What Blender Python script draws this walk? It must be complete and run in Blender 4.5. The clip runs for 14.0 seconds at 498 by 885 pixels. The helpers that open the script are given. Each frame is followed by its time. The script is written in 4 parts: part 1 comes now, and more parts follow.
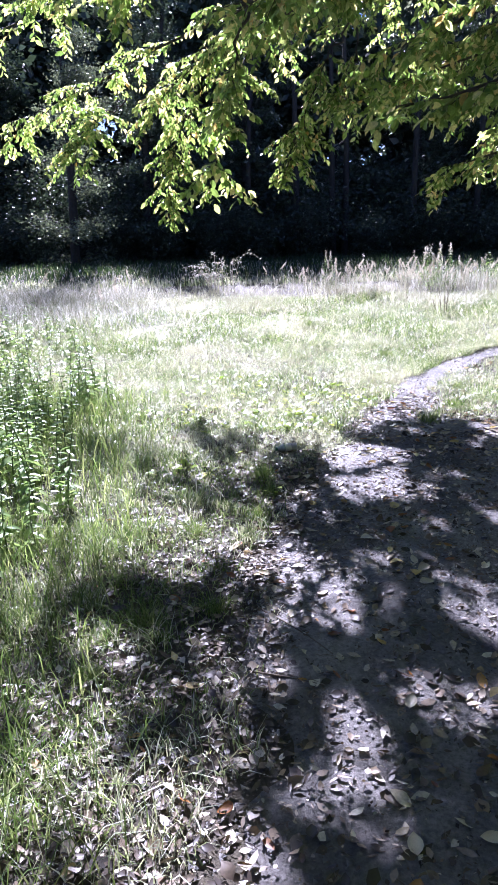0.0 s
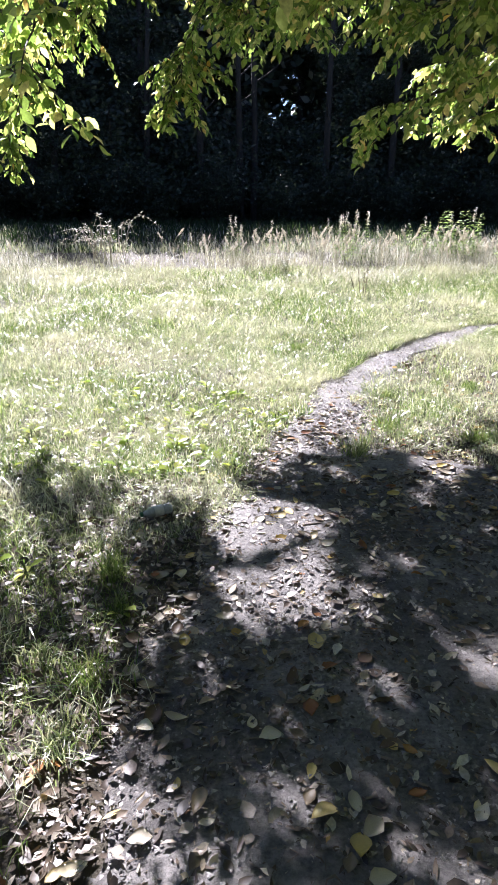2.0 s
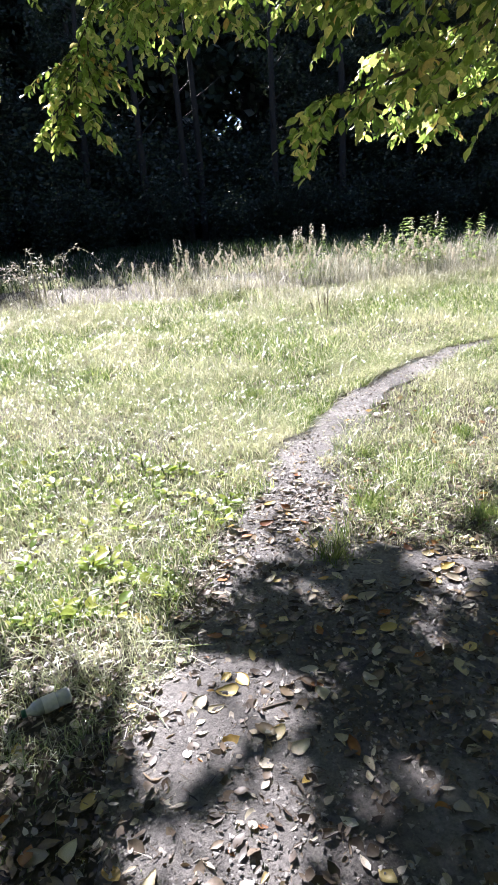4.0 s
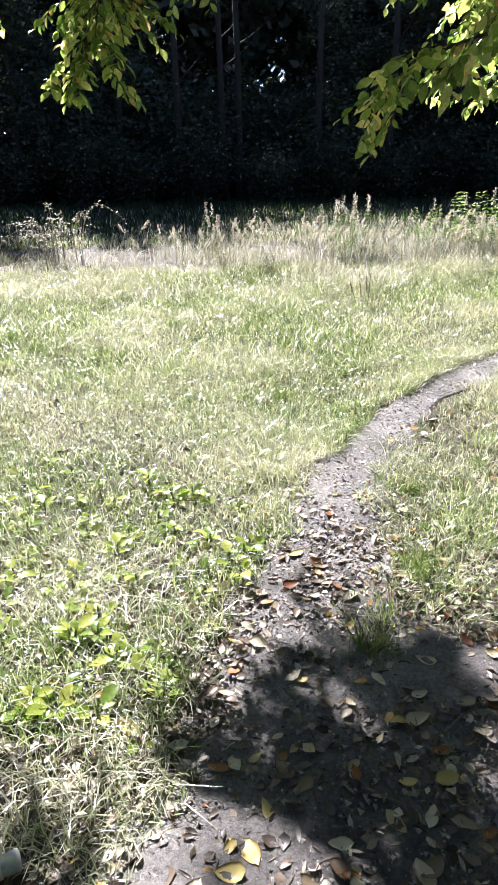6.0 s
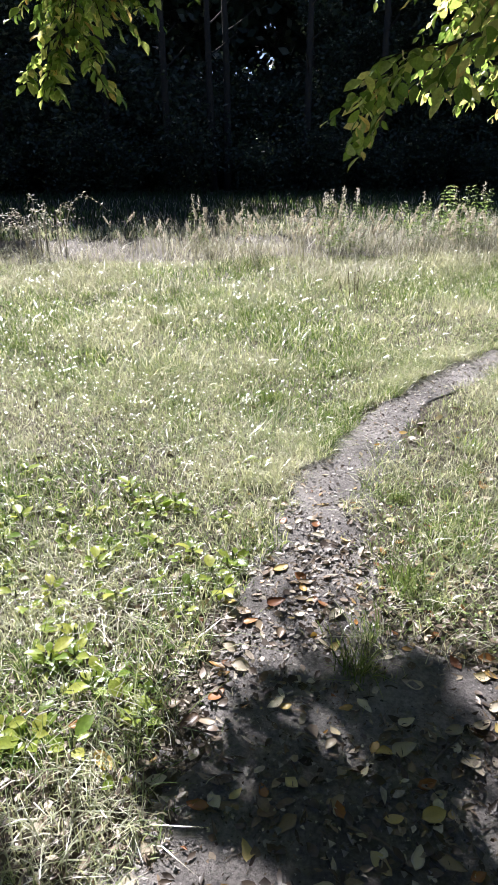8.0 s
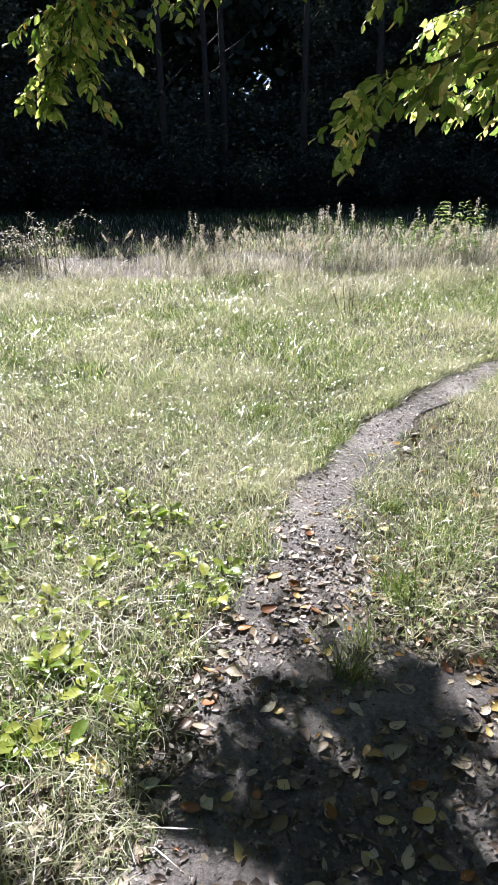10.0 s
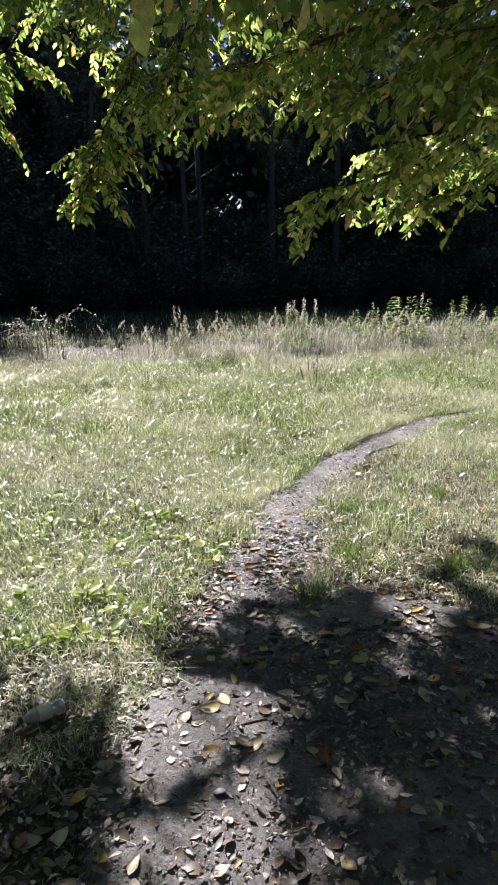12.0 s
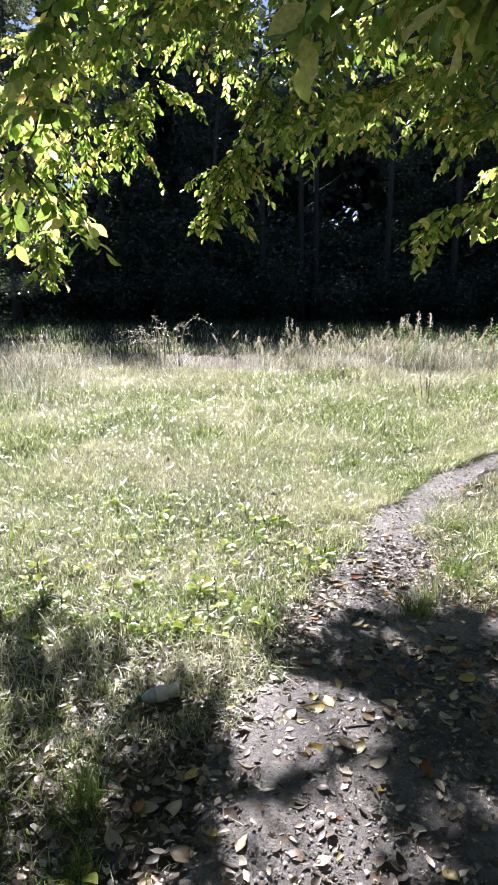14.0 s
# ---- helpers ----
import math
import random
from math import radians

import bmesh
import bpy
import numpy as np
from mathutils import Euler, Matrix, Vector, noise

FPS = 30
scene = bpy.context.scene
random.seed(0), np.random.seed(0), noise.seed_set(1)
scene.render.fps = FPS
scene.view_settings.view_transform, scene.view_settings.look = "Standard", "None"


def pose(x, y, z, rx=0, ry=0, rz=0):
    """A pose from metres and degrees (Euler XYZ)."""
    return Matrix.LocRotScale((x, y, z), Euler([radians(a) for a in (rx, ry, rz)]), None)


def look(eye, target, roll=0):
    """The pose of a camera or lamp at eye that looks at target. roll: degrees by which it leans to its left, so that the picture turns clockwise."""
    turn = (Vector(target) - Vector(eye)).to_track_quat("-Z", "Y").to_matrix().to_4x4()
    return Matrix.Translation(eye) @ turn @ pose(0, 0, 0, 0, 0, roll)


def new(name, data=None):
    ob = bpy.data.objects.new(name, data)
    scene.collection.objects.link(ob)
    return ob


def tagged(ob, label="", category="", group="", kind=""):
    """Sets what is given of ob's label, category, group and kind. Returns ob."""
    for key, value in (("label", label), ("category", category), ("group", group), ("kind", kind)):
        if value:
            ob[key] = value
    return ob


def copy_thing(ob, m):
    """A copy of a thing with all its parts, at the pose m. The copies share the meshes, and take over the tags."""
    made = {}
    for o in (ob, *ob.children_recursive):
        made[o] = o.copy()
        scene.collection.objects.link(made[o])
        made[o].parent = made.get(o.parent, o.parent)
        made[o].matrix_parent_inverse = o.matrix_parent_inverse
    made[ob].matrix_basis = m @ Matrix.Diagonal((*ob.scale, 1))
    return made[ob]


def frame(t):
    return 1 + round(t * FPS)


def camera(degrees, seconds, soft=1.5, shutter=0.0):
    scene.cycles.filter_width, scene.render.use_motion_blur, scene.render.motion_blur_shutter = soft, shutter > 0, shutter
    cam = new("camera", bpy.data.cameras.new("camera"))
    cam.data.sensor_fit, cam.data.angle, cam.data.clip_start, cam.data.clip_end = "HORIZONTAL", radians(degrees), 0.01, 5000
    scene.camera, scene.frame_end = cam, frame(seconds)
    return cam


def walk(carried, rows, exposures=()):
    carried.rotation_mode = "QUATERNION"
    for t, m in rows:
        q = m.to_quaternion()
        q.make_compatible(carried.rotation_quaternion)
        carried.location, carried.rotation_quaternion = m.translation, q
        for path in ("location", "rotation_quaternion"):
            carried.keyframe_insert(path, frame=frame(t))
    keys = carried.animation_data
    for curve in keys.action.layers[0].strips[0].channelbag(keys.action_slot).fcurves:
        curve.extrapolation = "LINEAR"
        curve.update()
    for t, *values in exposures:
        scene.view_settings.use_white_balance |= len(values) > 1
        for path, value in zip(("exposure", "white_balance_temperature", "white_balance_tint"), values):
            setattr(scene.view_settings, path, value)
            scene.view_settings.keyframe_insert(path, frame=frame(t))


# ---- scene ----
cam = camera(42.6, 14.0, soft=1.2)
# seconds, x, y, z, yaw, pitch, roll
PATH = [
    (0, -0.509, 0.016, 1.562, -2.00, -17.70, 1.48),
    (0.5, -0.497, 0.441, 1.563, -1.70, -18.51, -0.66),
    (1, -0.452, 0.824, 1.563, -2.57, -20.61, -3.01),
    (1.5, -0.322, 1.209, 1.556, -7.79, -18.42, 0.87),
    (2, -0.135, 1.633, 1.545, -9.54, -20.75, -0.48),
    (2.5, -0.091, 1.983, 1.540, -16.37, -20.05, -2.59),
    (3, 0.059, 2.167, 1.549, -15.53, -16.96, 2.76),
    (5.3, 0.379, 3.315, 1.686, -10.41, -23.18, 1.83),
    (5.5, 0.393, 3.344, 1.696, -10.33, -22.49, 1.37),
    (6, 0.387, 3.435, 1.719, -10.21, -22.96, 0.47),
    (6.5, 0.417, 3.511, 1.736, -9.67, -22.07, 0.55),
    (7, 0.411, 3.539, 1.749, -10.46, -22.47, -0.31),
    (7.5, 0.423, 3.565, 1.764, -10.56, -22.94, -0.15),
    (8, 0.433, 3.556, 1.777, -11.10, -23.90, -0.05),
    (10.3, 0.453, 3.467, 1.765, -11.25, -21.87, 0.38),
    (10.5, 0.408, 3.386, 1.731, -11.50, -21.15, 0.01),
    (11, 0.317, 3.001, 1.630, -12.38, -16.95, -0.35),
    (11.5, 0.219, 2.597, 1.592, -13.51, -14.55, 0.02),
    (12, 0.180, 2.403, 1.591, -13.56, -13.63, 0.63),
    (12.5, 0.148, 2.298, 1.599, -12.00, -13.04, 0.39),
    (13, 0.122, 2.306, 1.597, -8.08, -13.89, 0.03),
    (13.5, 0.103, 2.314, 1.596, -6.56, -14.06, -0.04),
    (14, 0.095, 2.303, 1.610, -3.97, -12.66, -0.30),
]
walk(cam, [(t, pose(x, y, z, 90 + p, r, a)) for t, x, y, z, a, p, r in PATH],
     exposures=[(0, 2.12, 5300, 34), (0.5, 2.16, 5600, 34), (1.0, 2.16, 5650, 36), (1.6, 2.05, 5800, 28), (3.0, 1.95, 6100, 21), (5.5, 2.02, 6100, 20), (8.0, 1.52, 6200, 19), (10.5, 1.56, 6200, 19), (11.2, 1.45, 6200, 19), (12.3, 1.32, 6200, 19), (14.0, 1.74, 6200, 20)])

# ---- light: a sun ahead and a little to one side, over the wood ----
SUN_EL, SUN_AZ = 40.0, -8.0            # degrees up, degrees from +y towards +x
world = bpy.data.worlds.new("sky")
scene.world = world
world.use_nodes = True
wn = world.node_tree
sky = wn.nodes.new("ShaderNodeTexSky")
sky.sky_type = "NISHITA"
sky.sun_disc = False
sky.sun_elevation = radians(SUN_EL)
sky.sun_rotation = radians(SUN_AZ)
sky.air_density, sky.dust_density, sky.ozone_density = 0.55, 0.15, 1.0    # very clear, dark blue sky
wn.links.new(sky.outputs[0], wn.nodes["Background"].inputs[0])
wn.nodes["Background"].inputs[1].default_value = 0.05
sun_data = bpy.data.lights.new("sun", "SUN")
sun_data.energy, sun_data.angle, sun_data.color = 5.0, radians(0.55), (1.0, 0.965, 0.91)
sun = new("sun", sun_data)
sun_way = Vector((math.sin(radians(SUN_AZ)) * math.cos(radians(SUN_EL)),
                  math.cos(radians(SUN_AZ)) * math.cos(radians(SUN_EL)), math.sin(radians(SUN_EL))))
sun.matrix_world = look(sun_way * 60, (0, 0, 0))
rng = np.random.default_rng(11)


# ---- materials ----
def nodes_of(name):
    m = bpy.data.materials.new(name)
    m.use_nodes = True
    nt = m.node_tree
    return m, nt, nt.nodes["Principled BSDF"], nt.nodes["Material Output"]


def ramp(nt, fac, stops):
    r = nt.nodes.new("ShaderNodeValToRGB")
    while len(r.color_ramp.elements) < len(stops):
        r.color_ramp.elements.new(0.5)
    for e, (p, c) in zip(r.color_ramp.elements, stops):
        e.position, e.color = p, (*c, 1)
    nt.links.new(fac, r.inputs[0])
    return r.outputs[0]


def noise_of(nt, scale, detail=4, rough=0.6):
    co = nt.nodes.new("ShaderNodeTexCoord")
    n = nt.nodes.new("ShaderNodeTexNoise")
    n.inputs["Scale"].default_value, n.inputs["Detail"].default_value = scale, detail
    n.inputs["Roughness"].default_value = rough
    nt.links.new(co.outputs["Object"], n.inputs["Vector"])
    return n.outputs["Fac"]


def mixed(nt, fac, a, b, mode="MIX"):
    n = nt.nodes.new("ShaderNodeMix")
    n.data_type, n.blend_type = "RGBA", mode
    for sock, v in ((n.inputs[0], fac), (n.inputs[6], a), (n.inputs[7], b)):
        if isinstance(v, (int, float)):
            sock.default_value = v
        elif isinstance(v, tuple):
            sock.default_value = (*v, 1)
        else:
            nt.links.new(v, sock)
    return n.outputs[2]


def bumped(nt, p, height, strength, distance):
    b = nt.nodes.new("ShaderNodeBump")
    b.inputs["Strength"].default_value, b.inputs["Distance"].default_value = strength, distance
    nt.links.new(height, b.inputs["Height"])
    nt.links.new(b.outputs[0], p.inputs["Normal"])


def leafy(name, stops, per_object=False, through_it=0.5, gloss=0.4, patch=None, warm=(1.0, 1.0, 0.75)):
    """Thin plant matter: colour by piece, some light passing through, a soft gloss."""
    m, nt, p, out = nodes_of(name)
    if per_object:
        rnd = nt.nodes.new("ShaderNodeObjectInfo").outputs["Random"]
    else:
        rnd = nt.nodes.new("ShaderNodeNewGeometry").outputs["Random Per Island"]
    col = ramp(nt, rnd, stops)
    if patch:
        scale, tint, lo, hi = patch
        mask = ramp(nt, noise_of(nt, scale, 3), [(lo, (0, 0, 0)), (hi, (1, 1, 1))])
        col = mixed(nt, mask, col, mixed(nt, 0.6, col, tint))
    fleck = ramp(nt, noise_of(nt, 90, 2), [(0.3, (0.72, 0.72, 0.72)), (0.7, (1.1, 1.1, 1.1))])
    col = mixed(nt, 1.0, col, fleck, "MULTIPLY")
    nt.links.new(col, p.inputs["Base Color"])
    p.inputs["Roughness"].default_value = gloss
    tr = nt.nodes.new("ShaderNodeBsdfTranslucent")
    nt.links.new(mixed(nt, 1.0, col, warm, "MULTIPLY"), tr.inputs["Color"])
    mx = nt.nodes.new("ShaderNodeMixShader")
    mx.inputs[0].default_value = through_it
    nt.links.new(p.outputs[0], mx.inputs[1])
    nt.links.new(tr.outputs[0], mx.inputs[2])
    nt.links.new(mx.outputs[0], out.inputs["Surface"])
    return m


def soil(name, dark, light, grit, rough=0.8, sheen=0.4):
    m, nt, p, out = nodes_of(name)
    big = ramp(nt, noise_of(nt, 1.7, 5), [(0.3, dark), (0.7, light)])
    fine = ramp(nt, noise_of(nt, 60, 6, 0.7), [(0.3, (0.45, 0.45, 0.45)), (0.62, (1.25, 1.22, 1.18))])
    nt.links.new(mixed(nt, 1.0, big, fine, "MULTIPLY"), p.inputs["Base Color"])
    p.inputs["Roughness"].default_value = rough
    p.inputs["Specular IOR Level"].default_value = sheen
    bumped(nt, p, noise_of(nt, grit, 12, 0.8), 0.85, 0.028)
    return m


def bark(name, a, b):
    m, nt, p, out = nodes_of(name)
    nt.links.new(ramp(nt, noise_of(nt, 14, 6, 0.7), [(0.3, a), (0.7, b)]), p.inputs["Base Color"])
    p.inputs["Roughness"].default_value = 0.85
    bumped(nt, p, noise_of(nt, 45, 6), 0.8, 0.02)
    return m


M_GROUND = soil("meadow_soil", (0.055, 0.048, 0.034), (0.13, 0.112, 0.078), 80)
M_PATH = soil("trodden_earth", (0.085, 0.080, 0.077), (0.34, 0.326, 0.316), 55, 0.62, 0.35)
M_GRASS = leafy("meadow_grass", [(0.0, (0.04, 0.09, 0.02)), (0.35, (0.17, 0.29, 0.07)), (0.62, (0.48, 0.56, 0.25)), (0.8, (0.84, 0.82, 0.70)), (1.0, (0.90, 0.89, 0.85))],
                patch=(0.8, (0.80, 0.78, 0.69), 0.43, 0.61), gloss=0.2, through_it=0.42, warm=(1.08, 1.06, 0.74))
M_LUSH = leafy("fresh_grass", [(0.0, (0.08, 0.14, 0.035)), (0.6, (0.22, 0.31, 0.09)), (1.0, (0.45, 0.49, 0.22))], gloss=0.3)
M_STRAW = leafy("dry_grass", [(0.0, (0.32, 0.32, 0.19)), (0.5, (0.60, 0.58, 0.44)), (1.0, (0.78, 0.75, 0.64))], through_it=0.4,
                patch=(0.5, (0.24, 0.28, 0.1), 0.45, 0.7), gloss=0.45, warm=(1, 0.98, 0.9))
M_TALL = leafy("tall_stalks", [(0.0, (0.08, 0.10, 0.04)), (0.35, (0.27, 0.28, 0.19)), (0.7, (0.56, 0.55, 0.47)), (1.0, (0.86, 0.85, 0.80))], through_it=0.5, gloss=0.4, warm=(1, 0.98, 0.9))
M_SEED = leafy("seed_heads", [(0.0, (0.55, 0.50, 0.40)), (1.0, (0.84, 0.81, 0.73))], through_it=0.5, gloss=0.5, warm=(1, 0.97, 0.88))
M_WEED = leafy("weed_leaves", [(0.0, (0.16, 0.26, 0.08)), (0.6, (0.32, 0.44, 0.15)), (1.0, (0.56, 0.60, 0.32))], gloss=0.32)
M_BROAD = leafy("broad_leaves", [(0.0, (0.18, 0.30, 0.05)), (0.5, (0.36, 0.48, 0.08)), (1.0, (0.58, 0.60, 0.14))], per_object=True, gloss=0.3, through_it=0.55)
M_CROWN = leafy("crown_leaves", [(0.0, (0.08, 0.16, 0.04)), (0.45, (0.18, 0.29, 0.08)), (0.8, (0.36, 0.45, 0.19)), (0.95, (0.56, 0.55, 0.32)), (1.0, (0.46, 0.33, 0.12))], gloss=0.33,
                through_it=0.6, warm=(1.9, 1.65, 1.15))
M_CROWN1 = leafy("crown_leaf_single", [(0.0, (0.08, 0.16, 0.04)), (0.45, (0.18, 0.29, 0.08)), (0.8, (0.36, 0.45, 0.19)), (0.95, (0.56, 0.55, 0.32)), (1.0, (0.46, 0.33, 0.12))], True, gloss=0.33,
                 through_it=0.6, warm=(1.9, 1.65, 1.15))
# the palest few leaves are painted glints of sun in the wood
M_WOOD = leafy("wood_leaves_with_glints", [(0.0, (0.03, 0.048, 0.03)), (0.88, (0.062, 0.088, 0.055)), (0.96, (0.11, 0.14, 0.09)), (1.0, (0.46, 0.49, 0.42))], through_it=0.3, gloss=0.3)
# grass colour painted darker to deepen the shade before the wood
M_SHADE = leafy("grass_painted_shade", [(0.0, (0.025, 0.055, 0.02)), (0.7, (0.045, 0.085, 0.03)), (1.0, (0.09, 0.10, 0.05))], gloss=0.5)
# leaf colour raised above the wood's to stand in for sunlit, glinting foliage
M_GLINTLEAF = leafy("painted_glint_leaves", [(0.0, (0.10, 0.13, 0.08)), (1.0, (0.24, 0.27, 0.19))], through_it=0.35, gloss=0.2)
M_FALLEN = leafy("fallen_leaf", [(0.0, (0.10, 0.06, 0.035)), (0.2, (0.32, 0.25, 0.16)), (0.5, (0.70, 0.65, 0.51)), (0.76, (0.66, 0.52, 0.17)), (0.9, (0.38, 0.17, 0.05)), (1.0, (0.22, 0.09, 0.04))],
                 True, through_it=0.25, gloss=0.42, warm=(1, 0.85, 0.5))
M_FALLEN_MASS = leafy("fallen_leaves_mass", [(0.0, (0.10, 0.06, 0.035)), (0.25, (0.30, 0.23, 0.15)), (0.5, (0.58, 0.52, 0.39)), (0.66, (0.70, 0.66, 0.56)), (0.8, (0.52, 0.38, 0.12)), (0.9, (0.42, 0.19, 0.05)), (1.0, (0.22, 0.09, 0.04))],
                      through_it=0.25, gloss=0.42, warm=(1, 0.85, 0.5))
M_LITTER = leafy("leaf_litter", [(0.0, (0.035, 0.027, 0.022)), (0.45, (0.10, 0.074, 0.054)), (0.78, (0.28, 0.22, 0.16)), (1.0, (0.62, 0.57, 0.47))], through_it=0.15, gloss=0.45, warm=(1, 0.85, 0.5))
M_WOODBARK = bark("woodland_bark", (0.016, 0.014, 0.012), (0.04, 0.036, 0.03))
M_CLOVER = leafy("clover_leaves", [(0.0, (0.17, 0.26, 0.09)), (1.0, (0.36, 0.42, 0.18))], through_it=0.35, gloss=0.2)
M_BARK = bark("dark_bark", (0.028, 0.022, 0.017), (0.09, 0.075, 0.06))
M_STEM = bark("brown_stem", (0.05, 0.03, 0.018), (0.12, 0.075, 0.04))
M_GREENSTEM = bark("green_stem", (0.06, 0.10, 0.03), (0.14, 0.18, 0.07))
M_STICK = bark("fallen_stick", (0.10, 0.08, 0.06), (0.24, 0.20, 0.16))
def plastic(name, colour, clear, rough):
    m, nt, p, out = nodes_of(name)
    nt.links.new(ramp(nt, noise_of(nt, 60, 4), [(0.35, tuple(0.8 * c for c in colour)), (0.65, colour)]), p.inputs["Base Color"])
    p.inputs["Roughness"].default_value, p.inputs["IOR"].default_value = rough, 1.5
    p.inputs["Transmission Weight"].default_value = clear
    return m


M_PET = plastic("clear_plastic", (0.93, 0.95, 0.93), 0.55, 0.16)
M_CAP = plastic("green_cap", (0.02, 0.12, 0.05), 0.0, 0.35)
M_BAND = plastic("faded_label", (0.74, 0.72, 0.66), 0.0, 0.6)
M_GRIT = bark("pale_grit", (0.22, 0.21, 0.20), (0.46, 0.44, 0.42))
# bramble cane colour painted pale for the silvery sunlight on it
M_CANE = bark("sunlit_tint_cane", (0.24, 0.21, 0.16), (0.5, 0.46, 0.38))
M_STONE = bark("pebble_stone", (0.10, 0.095, 0.09), (0.26, 0.25, 0.24))


# ---- mesh helpers ----
def rise(x, y):
    """Height of the ground: level by the path, then a slow rise to the wood."""
    y = np.asarray(y, float)
    s = math.tan(radians(4.0))
    def slope(v):
        u = np.maximum(0.0, v - 5.5)
        return s * np.where(u < 3, u * u / 6, u - 1.5)
    return np.where(y > 17, slope(np.float64(17.0)) + 0.3 * s * np.minimum(y - 17, 40), slope(y))


def sheet(name, verts, faces, material, smooth=False):
    me = bpy.data.meshes.new(name)
    verts = np.asarray(verts, np.float32).reshape(-1, 3)
    groups = [np.asarray(f, np.int32) for f in faces if len(f)]
    loops = np.concatenate([g.ravel() for g in groups])
    totals = np.concatenate([np.full(len(g), g.shape[1], np.int32) for g in groups])
    starts = np.concatenate([[0], np.cumsum(totals)[:-1]]).astype(np.int32)
    me.vertices.add(len(verts))
    me.vertices.foreach_set("co", verts.ravel())
    me.loops.add(len(loops))
    me.loops.foreach_set("vertex_index", loops)
    me.polygons.add(len(totals))
    me.polygons.foreach_set("loop_start", starts)
    me.polygons.foreach_set("loop_total", totals)
    if smooth:
        me.polygons.foreach_set("use_smooth", np.ones(len(totals), bool))
    me.update(calc_edges=True)
    me.materials.append(material)
    return me


def link(name, me, parent=None, label="", kind=""):
    ob = new(name, me)
    ob.parent = parent
    return tagged(ob, label=label, kind=kind)


def part(name, bm, material, parent, label=""):
    me = bpy.data.meshes.new(name)
    bm.to_mesh(me)
    bm.free()
    me.materials.append(material)
    return link(name, me, parent, label)


def unit(v):
    return v / np.maximum(np.linalg.norm(v, axis=-1, keepdims=True), 1e-9)


def blades(name, pos, height, width, material, lean=0.35, droop=0.3):
    """Grass: each blade a tapered, bent strip of five points."""
    n = len(pos)
    a = rng.uniform(0, 2 * math.pi, n)
    lean = lean * rng.choice([0.6, 1.0, 1.9], n).reshape(-1, 1)
    side = np.stack([np.cos(a), np.sin(a), np.zeros(n)], 1)
    b = rng.uniform(0, 2 * math.pi, n)
    out = np.stack([np.cos(b), np.sin(b), np.zeros(n)], 1) * rng.uniform(0.1, 1, (n, 1)) * lean * 2
    up = np.array([0, 0, 1.0])
    h, w = np.asarray(height).reshape(-1, 1), np.asarray(width).reshape(-1, 1)
    mid = pos + h * (0.55 * up + 0.35 * out)
    tip = pos + h * ((1 - droop * rng.uniform(0, 1.6, (n, 1)) * np.minimum(1.5, 0.5 + lean)) * up + out)
    v = np.stack([pos - side * w / 2, pos + side * w / 2, mid - side * w * 0.4, mid + side * w * 0.4, tip], 1)
    k = np.arange(n)[:, None] * 5
    return sheet(name, v, [k + np.array([[0, 1, 3, 2]]), k + np.array([[2, 3, 4]])], material)


LEAF_V = np.array([[0, 0, 0], [0.17, -0.2, 0.04], [0.18, 0, -0.01], [0.17, 0.2, 0.04], [0.45, -0.34, 0.06], [0.47, 0, -0.03], [0.45, 0.34, 0.06],
                   [0.74, -0.25, 0.03], [0.77, 0, -0.07], [0.74, 0.25, 0.03], [1, 0, -0.15]])
LEAF_T = np.array([[0, 2, 1], [0, 3, 2], [7, 8, 10], [8, 9, 10]])
LEAF_Q = np.array([[1, 2, 5, 4], [2, 3, 6, 5], [4, 5, 8, 7], [5, 6, 9, 8]])


def leaf_points(pos, along, normal, length, width):
    along = unit(along)
    across = unit(np.cross(normal, along))
    nrm = np.cross(along, across)
    L, W = np.asarray(length).reshape(-1, 1, 1), np.asarray(width).reshape(-1, 1, 1)
    return pos[:, None] + LEAF_V[None, :, :1] * L * along[:, None] + LEAF_V[None, :, 1:2] * W * across[:, None] + LEAF_V[None, :, 2:] * L * nrm[:, None]


def leaf_faces(n):
    k = np.arange(n)[:, None, None] * 11
    return [(k + LEAF_T[None]).reshape(-1, 3), (k + LEAF_Q[None]).reshape(-1, 4)]


def leaves(name, pos, along, normal, length, width, material):
    return sheet(name, leaf_points(pos, along, normal, length, width), leaf_faces(len(pos)), material)


def rhombs(pos, size, flat=0.55):
    """Far leaves: small bent four-cornered pieces."""
    n = len(pos)
    a = unit(rng.normal(size=(n, 3)) * [1, 1, 0.6])
    nr = unit(rng.normal(size=(n, 3)))
    b = unit(np.cross(a, nr))
    s = np.asarray(size).reshape(-1, 1)
    return np.stack([pos - a * s / 2, pos + b * s * flat / 2, pos + a * s / 2, pos - b * s * flat / 2], 1)


def tube(points, radii, sides=7):
    """Points and quads of a tapered round limb along a line of points."""
    pts = np.asarray(points, float)
    d = unit(np.gradient(pts, axis=0))
    ref = np.where(np.abs(d[:, 2:]) > 0.9, [[1.0, 0, 0]], [[0, 0, 1.0]])
    u = unit(np.cross(d, ref))
    w = np.cross(d, u)
    ang = np.linspace(0, 2 * math.pi, sides, endpoint=False)
    ring = u[:, None] * np.cos(ang)[None, :, None] + w[:, None] * np.sin(ang)[None, :, None]
    v = (pts[:, None] + ring * np.asarray(radii, float)[:, None, None]).reshape(-1, 3)
    i = np.arange(len(pts) - 1)[:, None] * sides
    j = np.arange(sides)[None]
    k = (j + 1) % sides
    q = np.stack([i + j, i + k, i + k + sides, i + j + sides], -1).reshape(-1, 4)
    return v, q


